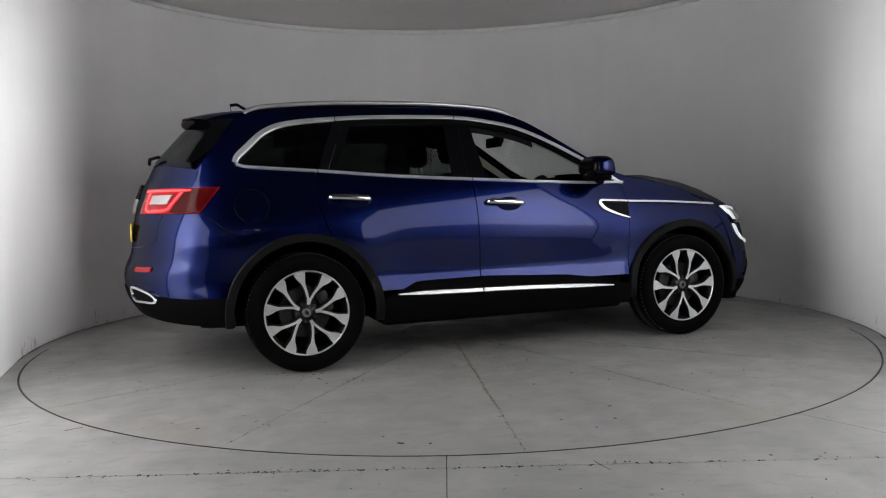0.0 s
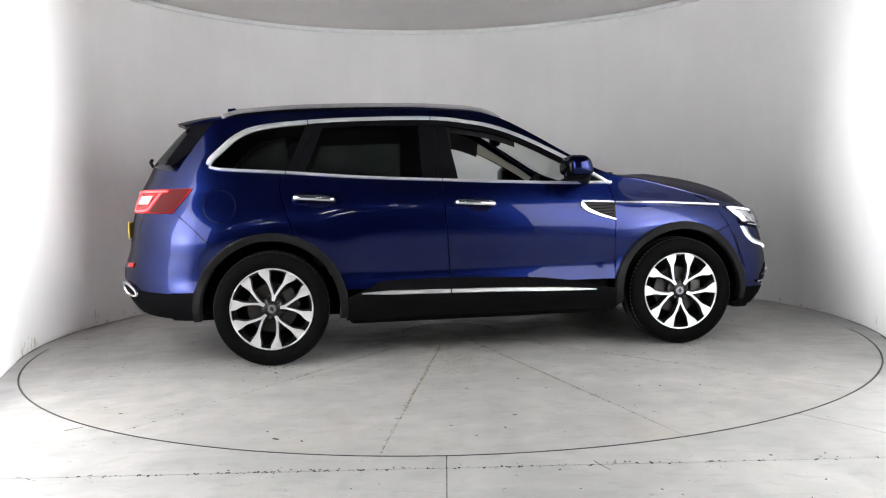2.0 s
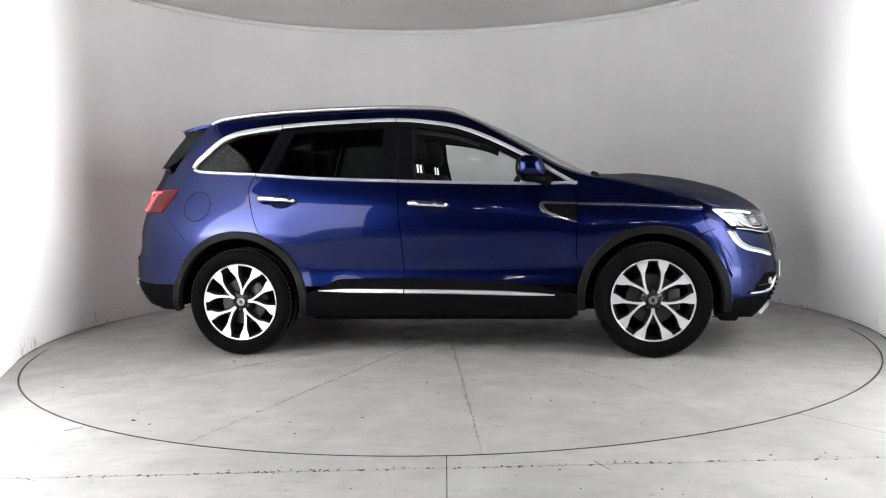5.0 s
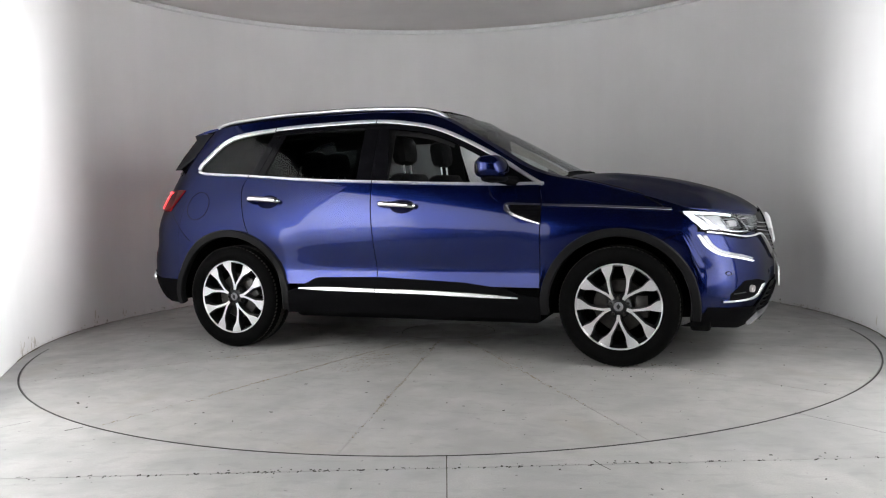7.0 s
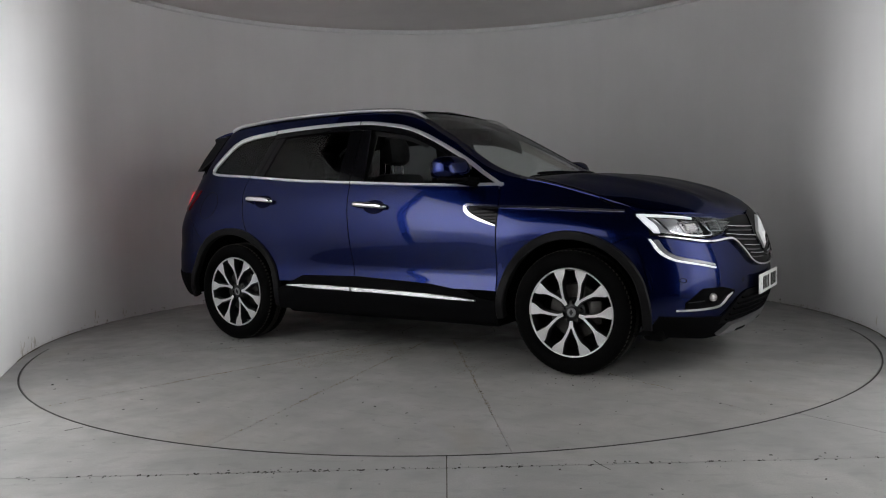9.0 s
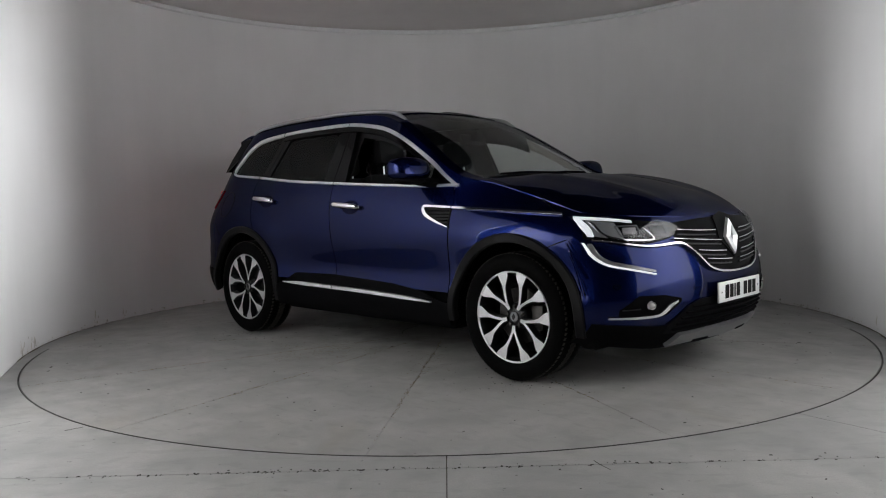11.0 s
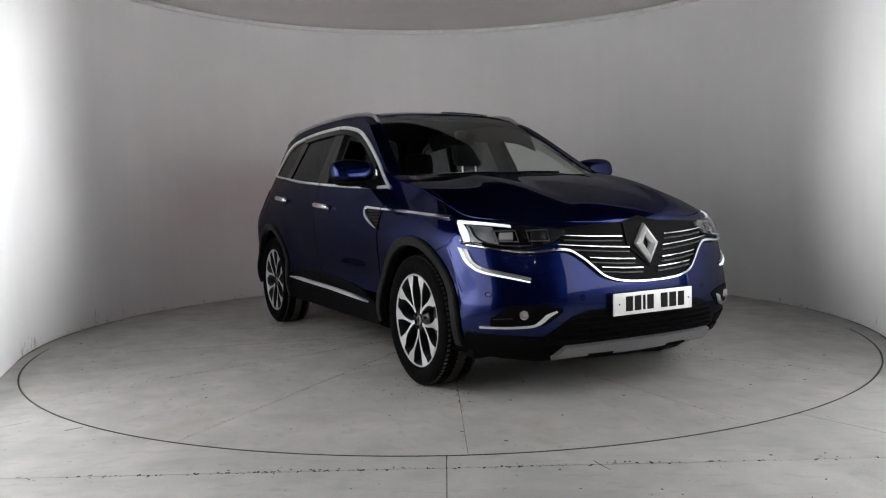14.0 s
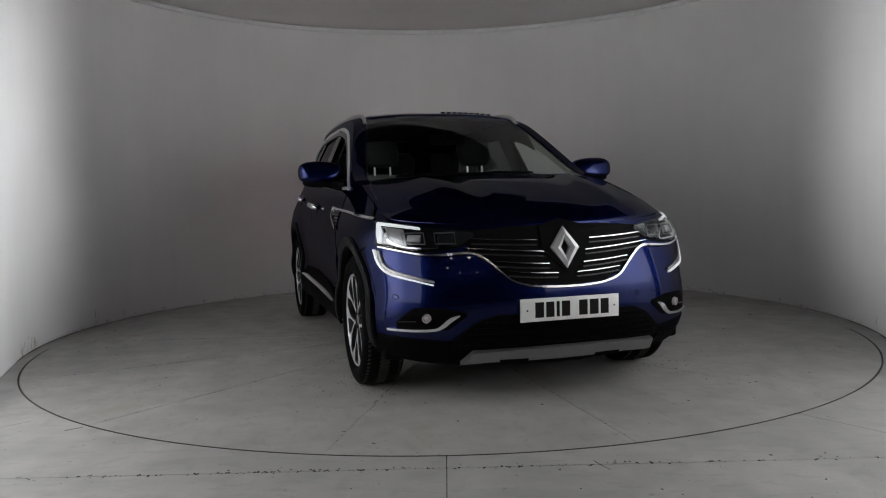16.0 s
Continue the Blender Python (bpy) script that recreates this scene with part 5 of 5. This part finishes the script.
def build_marks(turntable):
    rnd = random.Random(11)
    bm = bmesh.new()
    for _ in range(190):
        x = rnd.choice((-1.3, -0.75, -0.45, 0.2, 0.62, 0.95)) + rnd.gauss(0, 0.2) if rnd.random() < 0.7 else rnd.uniform(-2.6, 2.6)
        chip(bm, x, -3.085 + rnd.gauss(0, 0.007) + (0.03 * rnd.random() if rnd.random() < 0.2 else 0), rnd.uniform(0.002, 0.007) * (1.8 if rnd.random() < 0.1 else 1), 0.0012, rnd)
    for _ in range(60):
        chip(bm, rnd.uniform(-2.2, 2.2), rnd.uniform(-3.9, -3.0), rnd.uniform(0.002, 0.008), 0.0012, rnd)
    # hairline cracks and a splinter on the fixed slabs
    for pts, w in (([(-2.15, -2.39), (-2.09, -2.325), (-2.05, -2.285)], 0.003), ([(1.6, -2.45), (1.69, -2.585), (1.75, -2.66), (1.84, -2.79)], 0.003), ([(-1.80, -2.458), (-1.77, -2.43), (-1.734, -2.408)], 0.008), ([(0.556, -3.04), (0.57, -3.09), (0.60, -3.15)], 0.004)):
        for p, q in zip(pts, pts[1:]):
            d = (Vector(q) - Vector(p)).normalized()
            o = Vector((-d.y, d.x)) * w / 2
            bm.faces.new([bm.verts.new((c.x, c.y, 0.0013)) for c in (Vector(p) - o, Vector(q) - o, Vector(q) + o, Vector(p) + o)])
    scuffs = bmesh.new()

    def wall_flake(deg, z, r, tall):
        n = rnd.randint(5, 8)
        vs = []
        for k in range(n):
            a = 2 * math.pi * k / n
            q = r * rnd.uniform(0.5, 1.2)
            b = radians(deg) + q * math.cos(a) / WALL_R
            vs.append(scuffs.verts.new((WALL_X + (WALL_R - 0.0015) * math.cos(b), WALL_Y + (WALL_R - 0.0015) * math.sin(b), max(0.001, z + q * tall * math.sin(a)))))
        scuffs.faces.new(vs)
    for _ in range(420):
        wall_flake(rnd.uniform(-17, 197), 0.04 * rnd.random() ** 2.2, rnd.uniform(0.004, 0.016), rnd.uniform(0.3, 1.0))
    for deg in (189.5, 190.5, 194.0, 195.0, 170.0, 163.0, -12.0):
        for _ in range(5):
            wall_flake(deg + rnd.gauss(0, 0.5), rnd.uniform(0.02, 0.12), rnd.uniform(0.004, 0.012), rnd.uniform(1.5, 4.0))
    tagged(finish("wall_scuffs", scuffs, WALL_SCUFF, smooth=False), "grey-brown scuffs along the foot of the white wall", "dirt", kind="stuff")
    tagged(finish("floor_chips", bm, CHIP, smooth=False), "dark chips and grit along the floor joint", "dirt", kind="stuff")
    bm = bmesh.new()
    for k in range(14):
        a = radians(-104.3 + 360 / 14 * k)
        for _ in range(12):
            r = rnd.uniform(0.45, 2.85)
            o = rnd.gauss(0, 0.008)
            chip(bm, r * math.cos(a) - o * math.sin(a), r * math.sin(a) + o * math.cos(a), rnd.uniform(0.002, 0.007), 0.0012, rnd)
    dust = bmesh.new()
    for k in range(14):
        a = radians(-104.3 + 360 / 14 * k)
        full = {0: 1.0, 1: 0.7, 2: 0.65, 3: 0.5, 13: 0.4}.get(k, 0.3)
        for _ in range(int(420 * full)):
            r = rnd.uniform(0.4, 2.3) if rnd.random() < 0.8 else rnd.uniform(0.4, 2.9)
            o = rnd.gauss(0, 0.0055) + 0.004 * math.sin(9 * r)
            chip(dust, r * math.cos(a) - o * math.sin(a), r * math.sin(a) + o * math.cos(a), rnd.uniform(0.0015, 0.006), 0.0006, rnd)
    # loose dust trodden beside two of the seams
    for deg, r0, r1, count in ((-97, 0.9, 1.5, 420), (-112, 0.8, 1.3, 200), (-52, 0.9, 1.5, 160), (-84, 0.7, 1.2, 160)):
        for _ in range(count):
            a, r = radians(deg + rnd.gauss(0, 4.5)), rnd.uniform(r0, r1)
            chip(dust, r * math.cos(a), r * math.sin(a), rnd.uniform(0.0012, 0.005), 0.0005, rnd)
    tagged(finish("seam_dust", dust, SEAM_DUST, turntable, smooth=False), "brown dust along the turntable seams", kind="stuff")
    for _ in range(150):
        a, r = rnd.uniform(0, 2 * math.pi), 2.8 * math.sqrt(rnd.random())
        chip(bm, r * math.cos(a), r * math.sin(a), rnd.uniform(0.002, 0.009) * (2.0 if rnd.random() < 0.08 else 1), 0.0012, rnd)
    # dirt dropped by the wheels
    for hub in HUBS:
        for sg in (-1, 1):
            for _ in range(70):
                chip(bm, AXLE_X + hub + rnd.gauss(0, 0.2), AXLE_Y + sg * 0.85 + rnd.gauss(0, 0.14), rnd.uniform(0.002, 0.008), 0.0012, rnd)
    grit = finish("grit", bm, CHIP, turntable, smooth=False)
    tagged(grit, "dark grit and chips on the turntable", kind="stuff")


build_room()
turntable = build_turntable()
build_marks(turntable)
car = build_car()


def motions():
    times = [i * 0.5 for i in range(33)]
    walk(car, [(t, pose(0, 0, 0, 0, 0, TURN_START + TURN_RATE * t)) for t in times])
    walk(turntable, [(t, pose(0, 0, 0, 0, 0, TURN_START + TURN_RATE * t)) for t in times])


motions()
